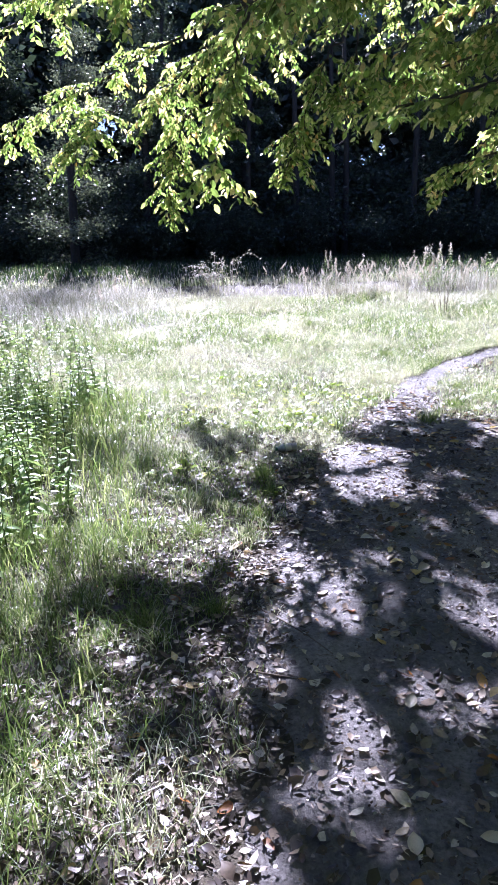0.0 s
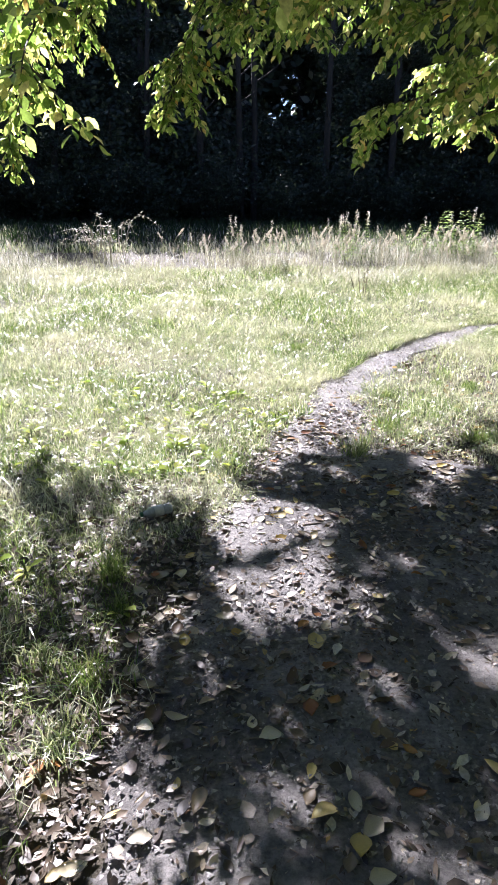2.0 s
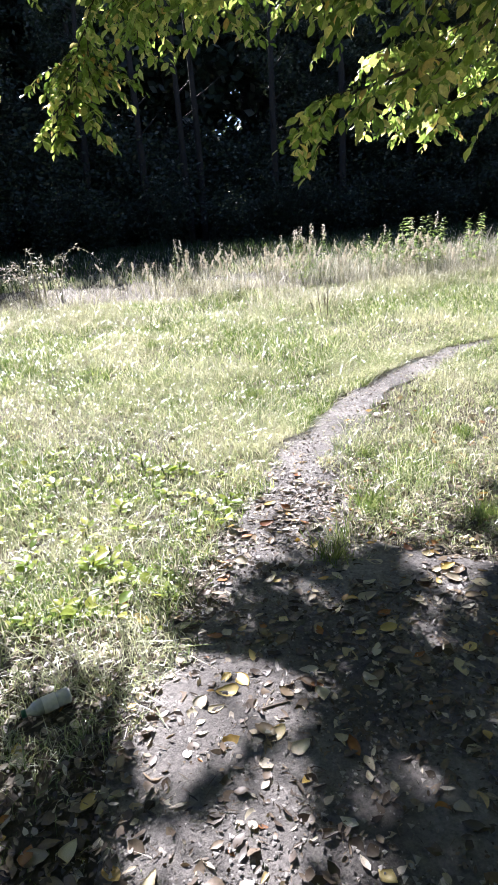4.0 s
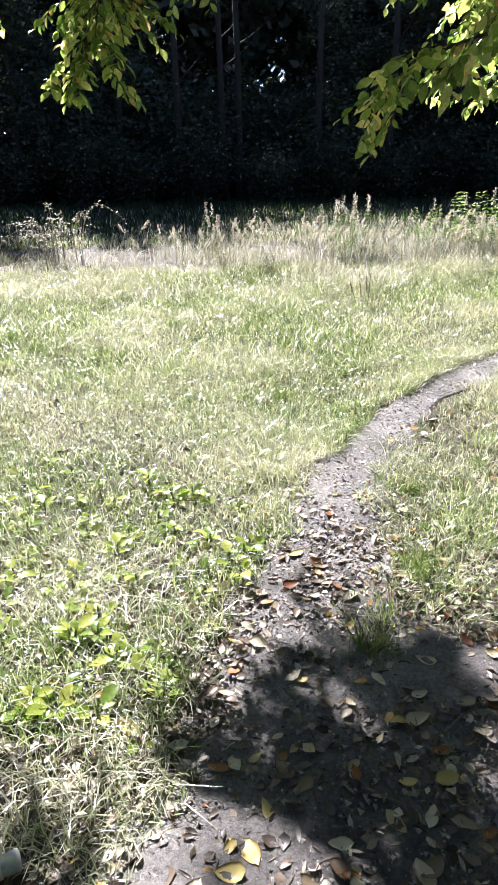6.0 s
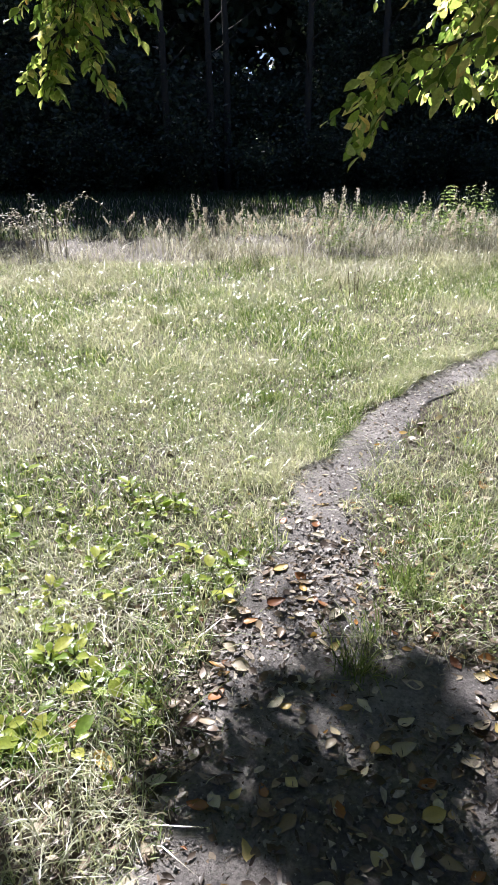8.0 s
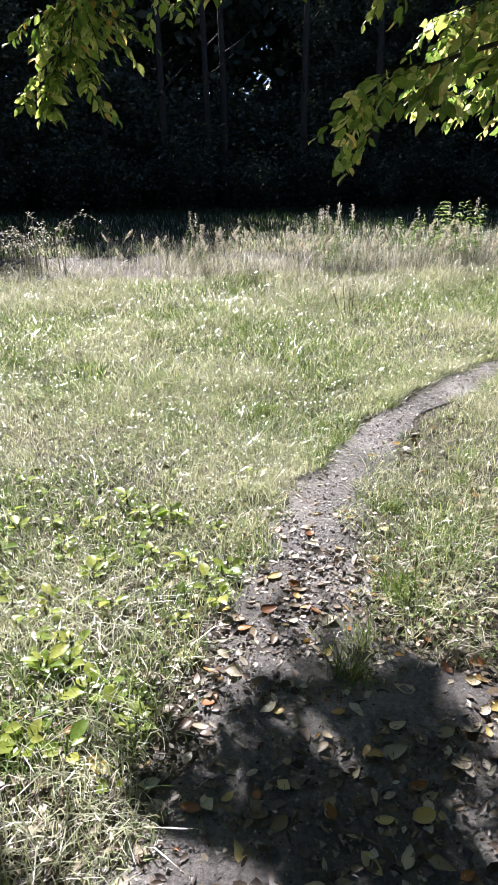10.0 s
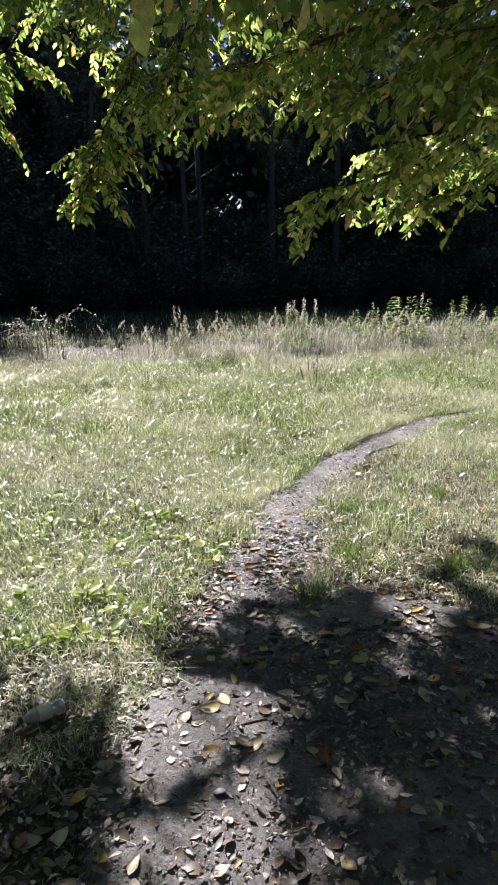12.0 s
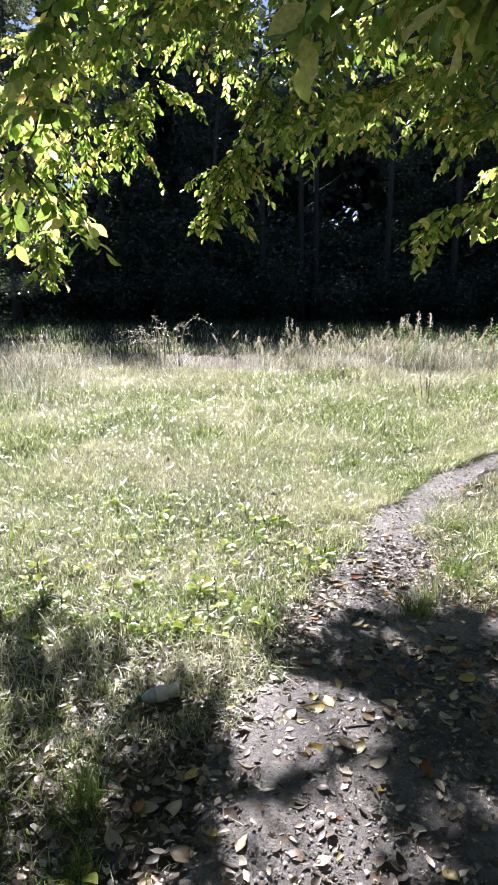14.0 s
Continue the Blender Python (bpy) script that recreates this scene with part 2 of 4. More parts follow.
def limbs(name, lines, material, sides=7):
    vs, qs, off = [], [], 0
    for pts, rad in lines:
        v, q = tube(pts, rad, sides)
        vs.append(v)
        qs.append(q + off)
        off += len(v)
    return sheet(name, np.concatenate(vs), [np.concatenate(qs)], material, smooth=True)


def curve_line(a, b, c, n=9):
    t = np.linspace(0, 1, n)[:, None]
    a, b, c = (np.asarray(p, float) for p in (a, b, c))
    return (1 - t) ** 2 * a + 2 * t * (1 - t) * b + t * t * c


# ---- ground and path ----
LEFT_Y = [-14, -4, 1.1, 1.7, 2.4, 2.9, 3.57, 4.14, 4.38, 4.57, 4.78, 5.2, 5.7, 6.19, 6.95, 7.3, 7.83, 8.36, 8.87, 9.0, 9.1, 9.4]
LEFT_X = [-1.3, -1.0, -0.62, -0.45, -0.42, -0.42, -0.14, 0.06, 0.12, 0.17, 0.35, 0.55, 0.81, 1.02, 1.41, 1.74, 2.25, 2.87, 3.75, 4.3, 4.8, 6.5]
RIGHT_Y = [-14, -4, 4.7, 5.05, 5.3, 5.55, 6.0, 6.6, 7.05, 7.47, 7.88, 8.23, 8.57, 8.75, 9.0, 9.1, 9.4]
RIGHT_X = [2.2, 2.2, 2.3, 1.9, 1.5, 1.28, 1.40, 1.72, 1.95, 2.3, 2.72, 3.29, 3.75, 4.15, 4.7, 4.9, 5.0]



def path_side(x, y):
    """Above nought on the path: metres to its nearer edge."""
    return np.minimum(x - np.interp(y, LEFT_Y, LEFT_X), np.interp(y, RIGHT_Y, RIGHT_X) - x)


def grid_sheet(name, xs, ys, lift, material):
    X, Y = np.meshgrid(xs, ys)
    Zs = rise(X, Y) + lift(X, Y)
    v = np.stack([X, Y, Zs], -1).reshape(-1, 3)
    r, c = len(ys), len(xs)
    k = (np.arange(r - 1)[:, None] * c + np.arange(c - 1)[None]).reshape(-1, 1)
    return sheet(name, v, [k + np.array([[0, 1, c + 1, c]])], material, smooth=True)


def waves(X, Y, seeds, amp):
    z = np.zeros_like(X)
    for i in range(seeds):
        g = np.random.default_rng(100 + i)
        k, a, p = g.uniform(2, 26), g.uniform(0, 6.28), g.uniform(0, 6.28)
        z += np.sin(k * (X * math.cos(a) + Y * math.sin(a)) + p) / (1 + k * 0.25)
    return z * amp


far = np.concatenate([[-2500, -600, -150, -60, -30], np.arange(-16, 20, 0.25), [24, 34, 60, 150, 600, 2500]])
fary = np.concatenate([[-2500, -600, -150, -60, -30], np.arange(-14, 18, 0.25), [20, 24, 30, 40, 57, 100, 600, 2500]])
ground = link("ground", grid_sheet("ground", far, fary, lambda X, Y: -0.012 + 0 * X, M_GROUND))
tagged(ground, "brown meadow soil under grass, rising gently towards the wood", "ground", kind="structure")

rows_y = np.concatenate([np.arange(-14, -1, 0.25), np.arange(-1, 9.1, 0.045)])
cols = np.linspace(0, 1, 70)
PL, PR = np.interp(rows_y, LEFT_Y, LEFT_X), np.interp(rows_y, RIGHT_Y, RIGHT_X)
wob = 0.05 * np.sin(rows_y * 5.1) + 0.035 * np.sin(rows_y * 11.3 + 1)
PX = (PL + wob - 0.06)[:, None] * (1 - cols) + (PR - wob + 0.1)[:, None] * cols
PY = np.repeat(rows_y[:, None], 70, 1)
edge = np.minimum(cols, 1 - cols)[None]
PZ = rise(PX, PY) + 0.004 + waves(PX, PY, 26, 0.004) - 0.024 * np.clip(1 - edge / 0.1, 0, 1) ** 1.5
kk = (np.arange(len(rows_y) - 1)[:, None] * 70 + np.arange(69)[None]).reshape(-1, 1)
trail = link("path", sheet("path", np.stack([PX, PY, PZ], -1), [kk + np.array([[0, 1, 71, 70]])], M_PATH, smooth=True))
tagged(trail, "trodden dark earth footpath strewn with fallen leaves", "path", kind="structure")


# ---- grass ----
def scatter(n, x0, x1, y0, y1):
    x, y = rng.uniform(x0, x1, n), rng.uniform(y0, y1, n)
    return x, y


def patchy(x, y, k=1.0, s=0.0):
    return 0.5 + 0.25 * (np.sin(1.9 * k * x + 1.3 * k * y + s) + np.sin(-1.1 * k * x + 2.7 * k * y + 2 * s + 1)) \
        + 0.15 * np.sin(5.3 * k * x - 4.1 * k * y + s)


def on_ground(x, y):
    return np.stack([x, y, rise(x, y) - 0.012], 1)


def sward(name, n, x0, x1, y0, y1, h0, h1, w0, w1, keep, material, label, margin=-0.02, lean=0.4):
    x, y = scatter(n, x0, x1, y0, y1)
    ok = (np.hypot(x + 0.10, (y - 4.60) * 1.4) > 0.11) & (path_side(x, y) < margin + 0.06 * np.sin(7 * y) * np.sin(5 * x) + 0.07 * np.sin(2.9 * y + 1) + 0.05 * np.sin(17 * y + 3 * x)) & (rng.uniform(size=n) < keep(x, y))
    x, y = x[ok], y[ok]
    m = len(x)
    h = rng.uniform(h0, h1, m) * (0.6 + 0.7 * patchy(x, y, 1.4, 3))
    ob = link(name, blades(name, on_ground(x, y), h, rng.uniform(w0, w1, m), material, lean))
    return tagged(ob, label, "grass", kind="stuff")


sward("short_grass", 240000, -3.2, 5.0, 4.4, 9.0, 0.035, 0.11, 0.0028, 0.0065, lambda x, y: (0.35 + 0.6 * patchy(x, y, 1.2)) * np.where((x > np.interp(y, RIGHT_Y, RIGHT_X)) & (y < 7.6), 0.4 + 0.35 * patchy(x, y, 3.0, 1), 1.0),
      M_GRASS, "short sunlit meadow grass, green and straw coloured", lean=0.85)
sward("verge_grass", 110000, -3.4, 0.6, 0.3, 4.7, 0.025, 0.09, 0.003, 0.006, lambda x, y: np.where(y < 2.3, 0.8, np.clip(-0.1 - 0.7 * x, 0.3, 1)) * np.clip(patchy(x, y, 2.0, 1), 0.15, 1),
      M_GRASS, "thin grass on the verge among dead leaves", lean=0.6)
sward("meadow_grass", 230000, -7, 11, 8.6, 13.0, 0.05, 0.16, 0.004, 0.010, lambda x, y: 0.4 + 0.6 * patchy(x, y, 0.8, 2),
      M_GRASS, "sunlit meadow grass with pale dry patches", lean=0.85)
sward("side_grass", 26000, -9, -3, 2.0, 9.0, 0.06, 0.2, 0.006, 0.011, lambda x, y: 0.7 + 0 * x, M_LUSH, "lush green grass beside the weeds")
sward("long_grass", 34000, -8, 12, 11.2, 14.2, 0.10, 0.30, 0.005, 0.010, lambda x, y: np.clip(1.5 * patchy(x, y, 1.0, 5) - 0.3, 0.05, 1), M_STRAW,
      "long pale dry grass at the meadow's end", lean=0.75)
sward("tall_grass", 34000, -1.0, 13, 12.9, 15.2, 0.16, 0.55, 0.003, 0.006, lambda x, y: np.clip(0.16 * x - 0.05, 0.1, 1) * np.clip(2 * patchy(x, y, 0.9, 2) - 0.3, 0.1, 1), M_TALL,
      "tall dry grass before the wood", lean=0.5)
sward("tall_grass_bank", 34000, -10, -1.3, 9.6, 14.0, 0.22, 0.55, 0.003, 0.007, lambda x, y: np.clip((-1.3 - x) * 0.5, 0, 1) * np.clip((y - 9.6) * 0.6, 0, 1) * np.clip(0.4 + patchy(x, y, 1.1), 0, 1), M_TALL,
      "tall pale grass beside the mown ride", lean=0.55)
sward("shaded_grass", 30000, -16, 20, 15.0, 24, 0.08, 0.3, 0.015, 0.03, lambda x, y: 0.8 + 0 * x, M_SHADE, "grass in the shade of the wood, its green painted darker")
sward("verge_lush_grass", 9000, -2.0, -0.7, 1.1, 3.4, 0.06, 0.22, 0.003, 0.006, lambda x, y: np.clip(-1.3 * (x + 0.75), 0, 1) * np.clip(1.5 * patchy(x, y, 2.2, 4), 0.1, 1), M_LUSH,
      "fresh green grass beside the dead leaves of the verge", lean=0.55)
sward("lush_weed_grass", 16000, -3.4, -0.95, 1.6, 6.5, 0.1, 0.36, 0.004, 0.008, lambda x, y: np.clip(-0.55 * (x + 0.9), 0, 1), M_LUSH,
      "long fresh green grass among weeds at the verge")


ys = rng.uniform(5.8, 9.1, 26000)             # a lip of longer grass along the path's far edge
xs = np.interp(ys, LEFT_Y, LEFT_X) - np.abs(rng.normal(size=26000)) * 0.2 + 0.05 * np.sin(6.3 * ys) + 0.05 * np.sin(14.1 * ys + 2) + 0.02
keep = rng.uniform(size=26000) < np.clip((ys - 5.8) / 2.2, 0.05, 1) * np.clip(0.6 + 0.6 * np.sin(4.3 * ys + 1) * np.sin(9.7 * ys), 0.15, 1)
xs, ys = xs[keep], ys[keep]
lip = link("path_edge_grass", blades("path_edge_grass", on_ground(xs, ys), rng.uniform(0.04, 0.13, len(xs)), rng.uniform(0.003, 0.006, len(xs)), M_GRASS, 0.6))
tagged(lip, "longer grass hanging over the edge of the path", "grass", kind="stuff")
x, y = scatter(70000, -3.5, 6.0, 5.2, 12.5)    # low clover among the grass
ok = (path_side(x, y) < -0.12) & (rng.uniform(size=70000) < np.clip(1.3 * patchy(x, y, 0.9, 4) - 0.1, 0.05, 1))
x, y = x[ok], y[ok]
n = len(x)
cp = on_ground(x, y) + np.stack([0 * x, 0 * x, rng.uniform(0.02, 0.085, n)], 1)
ca = rng.uniform(0, 6.28, n)
cw = np.stack([np.cos(ca), np.sin(ca), rng.normal(size=n) * 0.25], 1)
cl = rng.uniform(0.010, 0.022, n) * np.where(y > 8, 1.5, 1.0)
clover = link("clover", leaves("clover", cp, cw, unit(np.array([0, 0, 1.0]) + rng.normal(size=(n, 3)) * 0.28), cl, cl * 1.1, M_CLOVER))
tagged(clover, "low shiny clover leaves among the meadow grass", "clover", kind="stuff")
x, y = (np.concatenate(v) for v in zip(scatter(70000, -32, 36, -22, 22), scatter(190000, -14, 16, -11, 16)))
ok = ~((x > -3.3) & (x < 5) & (y > 0.4) & (y < 9)) & ~((y > 8.6) & (y < 15) & (x > -7) & (x < 11)) & (path_side(x, y) < -0.05)
x, y = x[ok], y[ok]
outer = link("outer_grass", blades("outer_grass", on_ground(x, y), rng.uniform(0.06, 0.2, len(x)), rng.uniform(0.012, 0.03, len(x)), M_GRASS, 0.5))
tagged(outer, "meadow grass out to the surrounding wood", "grass", kind="stuff")


# ---- the overhanging tree ----
def twiggy(line, count, reach, spread):
    """Side twigs along a bough: lines and radii."""
    out = []
    n = len(line)
    for i in range(count):
        s = rng.uniform(0.22, 1.0)
        k = min(int(s * (n - 1)), n - 2)
        p = line[k] + (line[k + 1] - line[k]) * (s * (n - 1) - k)
        d = unit(line[k + 1] - line[k])
        side = unit(np.cross(d, [0, 0, 1.0])) * rng.choice([-1, 1])
        way = unit(d * rng.uniform(0.4, 1.0) + side * rng.uniform(0.2, spread) + np.array([0, 0, rng.uniform(-0.35, 0.15)]))
        ln = reach * rng.uniform(0.45, 1.0)
        end = p + way * ln + np.array([0, 0, -0.16 * ln])
        out.append((curve_line(p, p + way * ln * 0.6, end, 6), np.linspace(0.005, 0.0018, 6)))
    return out


def twig_leaves(line, gap):
    """Places and ways of two-ranked, drooping leaves on a twig."""
    seg = np.linalg.norm(line[-1] - line[0])
    m = max(4, int(seg / gap))
    t = np.linspace(0.12, 1.0, m)
    f = t * (len(line) - 1)
    k = np.minimum(f.astype(int), len(line) - 2)
    p = line[k] + (line[k + 1] - line[k]) * (f - k)[:, None]
    d = unit(line[k + 1] - line[k])
    side = unit(np.cross(d, np.array([0, 0, 1.0]))) * np.where(np.arange(m) % 2, 1, -1)[:, None]
    along = unit(d * rng.uniform(0.2, 0.9, (m, 1)) + side * rng.uniform(0.4, 1.0, (m, 1)) + np.array([0, 0, -1.0]) * rng.uniform(-0.1, 0.85, (m, 1)))
    normal = unit(np.array([0, 0.25, 1.0]) + rng.normal(size=(m, 3)) * 0.6)
    return p, along, normal


tree = tagged(new("overhanging_tree"), "broadleaf tree with drooping green boughs over the footpath", "tree")
tree.location = (4.6, 2.6, 0)
TRUNK = np.array([4.6, 2.6, 0.0])
trunk_line = curve_line((0, 0, -0.1), (-0.1, 0.1, 3), (0.15, 0.2, 7.5), 14)
link("trunk", limbs("trunk", [(trunk_line, np.array([0.34, 0.27, 0.24] + list(np.linspace(0.23, 0.07, 11))))], M_BARK, 14), tree)
# height on the trunk, a point on the way, tip, twigs, reach of the twigs
BOUGHS = [
    # the long bough across the path and the sprays that hang from it
    (3.6, (2.2, 7.2, 5.0), (-3.4, 8.7, 2.75), 76, 0.6), ((0.9, 7.9, 3.75), (0.5, 8.2, 3.2), (0.24, 7.6, 2.36), 34, 0.38),
    ((1.0, 7.9, 3.8), (0.95, 7.6, 3.1), (0.75, 7.7, 2.9), 22, 0.4), ((-0.7, 8.2, 3.35), (-0.95, 7.8, 2.9), (-1.13, 7.6, 2.05), 30, 0.38),
    ((-1.6, 8.3, 3.15), (-1.9, 8.1, 2.9), (-2.2, 8.0, 2.55), 20, 0.45), ((-0.2, 8.0, 3.5), (-0.3, 7.9, 3.1), (-0.5, 7.8, 2.9), 20, 0.4),
    # lower boughs from the trunk
    (2.2, (2.8, 5.4, 2.9), (1.5, 6.35, 2.0), 34, 0.42), (2.4, (3.4, 5.6, 2.9), (2.5, 6.6, 2.14), 34, 0.45),
    (2.6, (3.6, 5.0, 3.3), (1.9, 6.6, 2.8), 54, 0.6), (2.8, (3.0, 5.6, 3.4), (1.0, 6.9, 2.86), 52, 0.58), (2.7, (3.9, 6.0, 3.3), (2.5, 7.6, 2.6), 62, 0.65), (2.5, (3.4, 4.2, 3.0), (1.9, 5.4, 2.6), 50, 0.6), (2.9, (3.2, 6.2, 3.6), (3.2, 8.0, 2.4), 50, 0.6),
    (3.1, (2.6, 6.2, 3.9), (1.4, 7.8, 3.0), 56, 0.62), (3.0, (2.2, 4.6, 3.5), (0.75, 5.7, 2.9), 38, 0.55),
    (3.2, (1.6, 4.4, 3.7), (-0.5, 5.0, 2.95), 34, 0.5), ((-0.3, 4.95, 3.0), (-0.5, 5.0, 2.6), (-0.55, 4.9, 2.0), 16, 0.3),
    (2.8, (2.2, 3.3, 2.8), (0.36, 3.52, 2.17), 34, 0.2), (3.4, (0.8, 5.8, 4.4), (-2.6, 6.6, 3.3), 50, 0.7), (3.4, (1.2, 6.6, 4.3), (-1.0, 7.3, 3.05), 60, 0.6),
    # higher boughs, added to shade the path
    (4.6, (2.0, 7.4, 5.2), (0.3, 9.8, 4.3), 64, 0.85), (4.4, (3.0, 7.0, 5.2), (1.4, 9.6, 4.3), 50, 0.85), (4.0, (4.0, 6.5, 5.0), (2.9, 9.0, 4.1), 24, 0.9),
    (5.0, (2.6, 5.0, 5.8), (1.0, 6.6, 4.8), 24, 0.9), (4.8, (3.4, 5.0, 5.6), (2.2, 7.4, 4.7), 12, 0.9), (4.6, (4.4, 5.4, 5.4), (3.6, 7.8, 4.4), 70, 1.0),
    (4.5, (2.8, 4.0, 5.2), (0.9, 5.2, 4.4), 60, 0.9), (4.4, (1.6, 4.0, 5.2), (-1.2, 4.6, 4.3), 44, 0.9), (4.2, (2.6, 2.4, 5.0), (-0.2, 2.2, 4.1), 50, 0.9),
    (4.0, (3.2, 1.0, 4.6), (1.0, -0.6, 3.7), 50, 0.9), (5.4, (4.2, 2.0, 6.4), (2.4, 1.2, 5.6), 50, 1.0), (6.4, (3.0, 1.0, 8.0), (0.5, 0.0, 7.2), 60, 1.2),
    (6.6, (6.5, 3.0, 8.2), (8.0, 4.0, 7.0), 60, 1.2), (6.0, (4.0, -1.0, 7.6), (3.0, -3.0, 6.6), 60, 1.2), (5.0, (6.6, 5.0, 6.4), (7.6, 6.6, 5.0), 60, 1.0),
]
lp, la, ln_ = [], [], []
for zs, mid, tip, count, reach in BOUGHS:
    hung = isinstance(zs, tuple)
    start = np.array(zs) if hung else np.array([4.6 - 0.02 * zs, 2.6 + 0.05 * zs, zs])
    line = curve_line(start, mid, tip, 16)
    line[1:-1] += rng.normal(size=(14, 3)) * 0.025
    lines = [(line - TRUNK, np.linspace(0.012 if hung else 0.05, 0.003, 16))]
    for tw, rad in twiggy(line, count, reach, 1.3):
        lines.append((tw - TRUNK, rad))
        for a in [tw] + [x[0] for x in twiggy(tw, 3, reach * 0.5, 1.3)]:
            p, d, nn = twig_leaves(a, 0.029)
            lp.append(p), la.append(d), ln_.append(nn)
    link("bough", limbs("bough", lines, M_BARK, 5), tree)
lp, la, ln_ = (np.concatenate(q) for q in (lp, la, ln_))
near = np.where((lp[:, 2] < 2.45) & (lp[:, 1] > 5.5))[0]
near = near[rng.permutation(len(near))[:280]]
rest = np.setdiff1d(np.arange(len(lp)), near)
size = rng.uniform(0.045, 0.092, len(lp))
up_n = 115000                                  # unseen upper crown over the path, added in clumps to shape its shade
ball = unit(rng.normal(size=(up_n, 3))) * rng.uniform(0.0, 1.0, (up_n, 1)) ** 0.4
up_p = np.array([1.7, 7.6, 6.4]) + ball * [4.6, 5.6, 1.5]
cot = 1 / math.tan(radians(SUN_EL))
fx = up_p[:, 0] + up_p[:, 2] * cot * math.sin(radians(-SUN_AZ))      # where the sun's ray through each leaf meets the ground
fy = up_p[:, 1] - up_p[:, 2] * cot * math.cos(radians(SUN_AZ))
ragged = 0.10 * np.sin(5.1 * fx + 3.3 * fy) + 0.07 * np.sin(9.7 * fx - 7.1 * fy + 1) + 0.05 * np.sin(17 * fx + 13 * fy)
rim = np.interp(fx, [-2.2, -1.6, -0.6, -0.3, 0.1, 0.6, 0.66, 0.75, 1.0, 1.2, 1.5, 1.8, 2.3, 3.2, 5.0], [2.7, 2.9, 2.85, 3.4, 3.72, 3.7, 4.75, 5.45, 5.5, 5.45, 5.35, 5.3, 5.7, 6.4, 7.0])
dense = (fy < rim + ragged) | (np.hypot((fx + 0.18) / 0.28, (fy - 4.03) / 0.26) < 1 + 2 * ragged)
# gaps cut in the crown where sun patches should reach the ground
GAPS = [(0.45, 4.3, 0.33, 0.56), (0.5, 3.8, 0.34, 0.2), (0.95, 4.08, 0.13, 0.12), (0.92, 4.45, 0.1, 0.1), (1.1, 3.4, 0.1, 0.08), (0.61, 3.2, 0.12, 0.1),
        (0.03, 3.36, 0.12, 0.1), (-0.33, 2.98, 0.19, 0.3), (0.8, 2.75, 0.13, 0.1), (0.1, 2.85, 0.3, 0.17), (0.5, 2.72, 0.18, 0.12), (-0.12, 2.45, 0.14, 0.22), (-0.15, 1.65, 0.15, 0.36), (-0.57, 2.02, 0.26, 0.24), (-0.82, 1.42, 0.2, 0.2),
        (-1.25, 2.15, 0.32, 0.26), (1.0, 4.94, 0.13, 0.08), (0.93, 5.13, 0.12, 0.07), (-0.4, 0.7, 0.3, 0.25), (0.9, 1.9, 0.3, 0.2), (1.5, 2.6, 0.2, 0.2), (2.2, 3.6, 0.2, 0.3)]
for cx, cy, rx, ry in GAPS:
    dense &= np.hypot((fx - cx) / rx, (fy - cy) / ry) > 1 + 1.6 * ragged
wx, wy = fx + 0.35 * np.sin(1.7 * fy + 0.9 * fx) + 0.2 * np.sin(3.1 * fx - 2.3 * fy), fy + 0.35 * np.sin(1.3 * fx - 1.1 * fy + 2) + 0.2 * np.sin(2.7 * fx + 3.7 * fy)
dapple = np.sin(7.3 * wx + 4.1 * wy) + np.sin(-5.9 * wx + 8.3 * wy + 1) + np.sin(11.9 * wx + 9.7 * wy + 2) + 0.8 * np.sin(19 * wx - 23 * wy) + 0.7 * np.sin(0.9 * fx + 1.4 * fy + 1)
dense &= dapple > np.where((fx > 0.9) & (fy > 3.0), 0.0, -1.2)
dense &= (fx > -0.45 + 0.8 * ragged) | (fy > 2.35) | (dapple > 1.3)           # thin on the meadow's side
up_p = up_p[dense & (up_p[:, 2] > 4.9)]
up_n = len(up_p)
over = unit(rng.normal(size=(10000, 3))) * rng.uniform(0.0, 1.0, (10000, 1)) ** 0.4
over = np.array([2.0, -2.6, 6.4]) + over * [6.5, 5.0, 1.5]       # more unseen leaves over the path's near end, added to block sky light
up_p = np.concatenate([up_p, over])
up_s = np.concatenate([rng.uniform(0.10, 0.17, up_n), rng.uniform(0.24, 0.4, len(over))])
uk = np.arange(len(up_p))[:, None] * 4
link("upper_foliage", sheet("upper_foliage", rhombs(up_p - TRUNK, up_s, 0.75), [uk + np.array([[0, 1, 2, 3]])], M_CROWN), tree, kind="stuff")
link("foliage", leaves("foliage", lp[rest] - TRUNK, la[rest], ln_[rest], size[rest], size[rest] * 0.78, M_CROWN), tree, kind="stuff")
one_leaf = leaves("leaf", np.zeros((1, 3)), np.array([[1.0, 0, 0]]), np.array([[0, 0, 1.0]]), [1.0], [0.78], M_CROWN1)
for i in near:
    o = link("leaf", one_leaf, tree)
    z = la[i]
    y = unit(np.cross(ln_[i], z))
    x = np.cross(z, y)
    o.matrix_local = Matrix(((z[0], y[0], x[0], 0), (z[1], y[1], x[1], 0), (z[2], y[2], x[2], 0), (0, 0, 0, 1))).normalized()
    o.location = lp[i] - TRUNK
    o.scale = (size[i],) * 3


# ---- the wood ----
rng = np.random.default_rng(5)


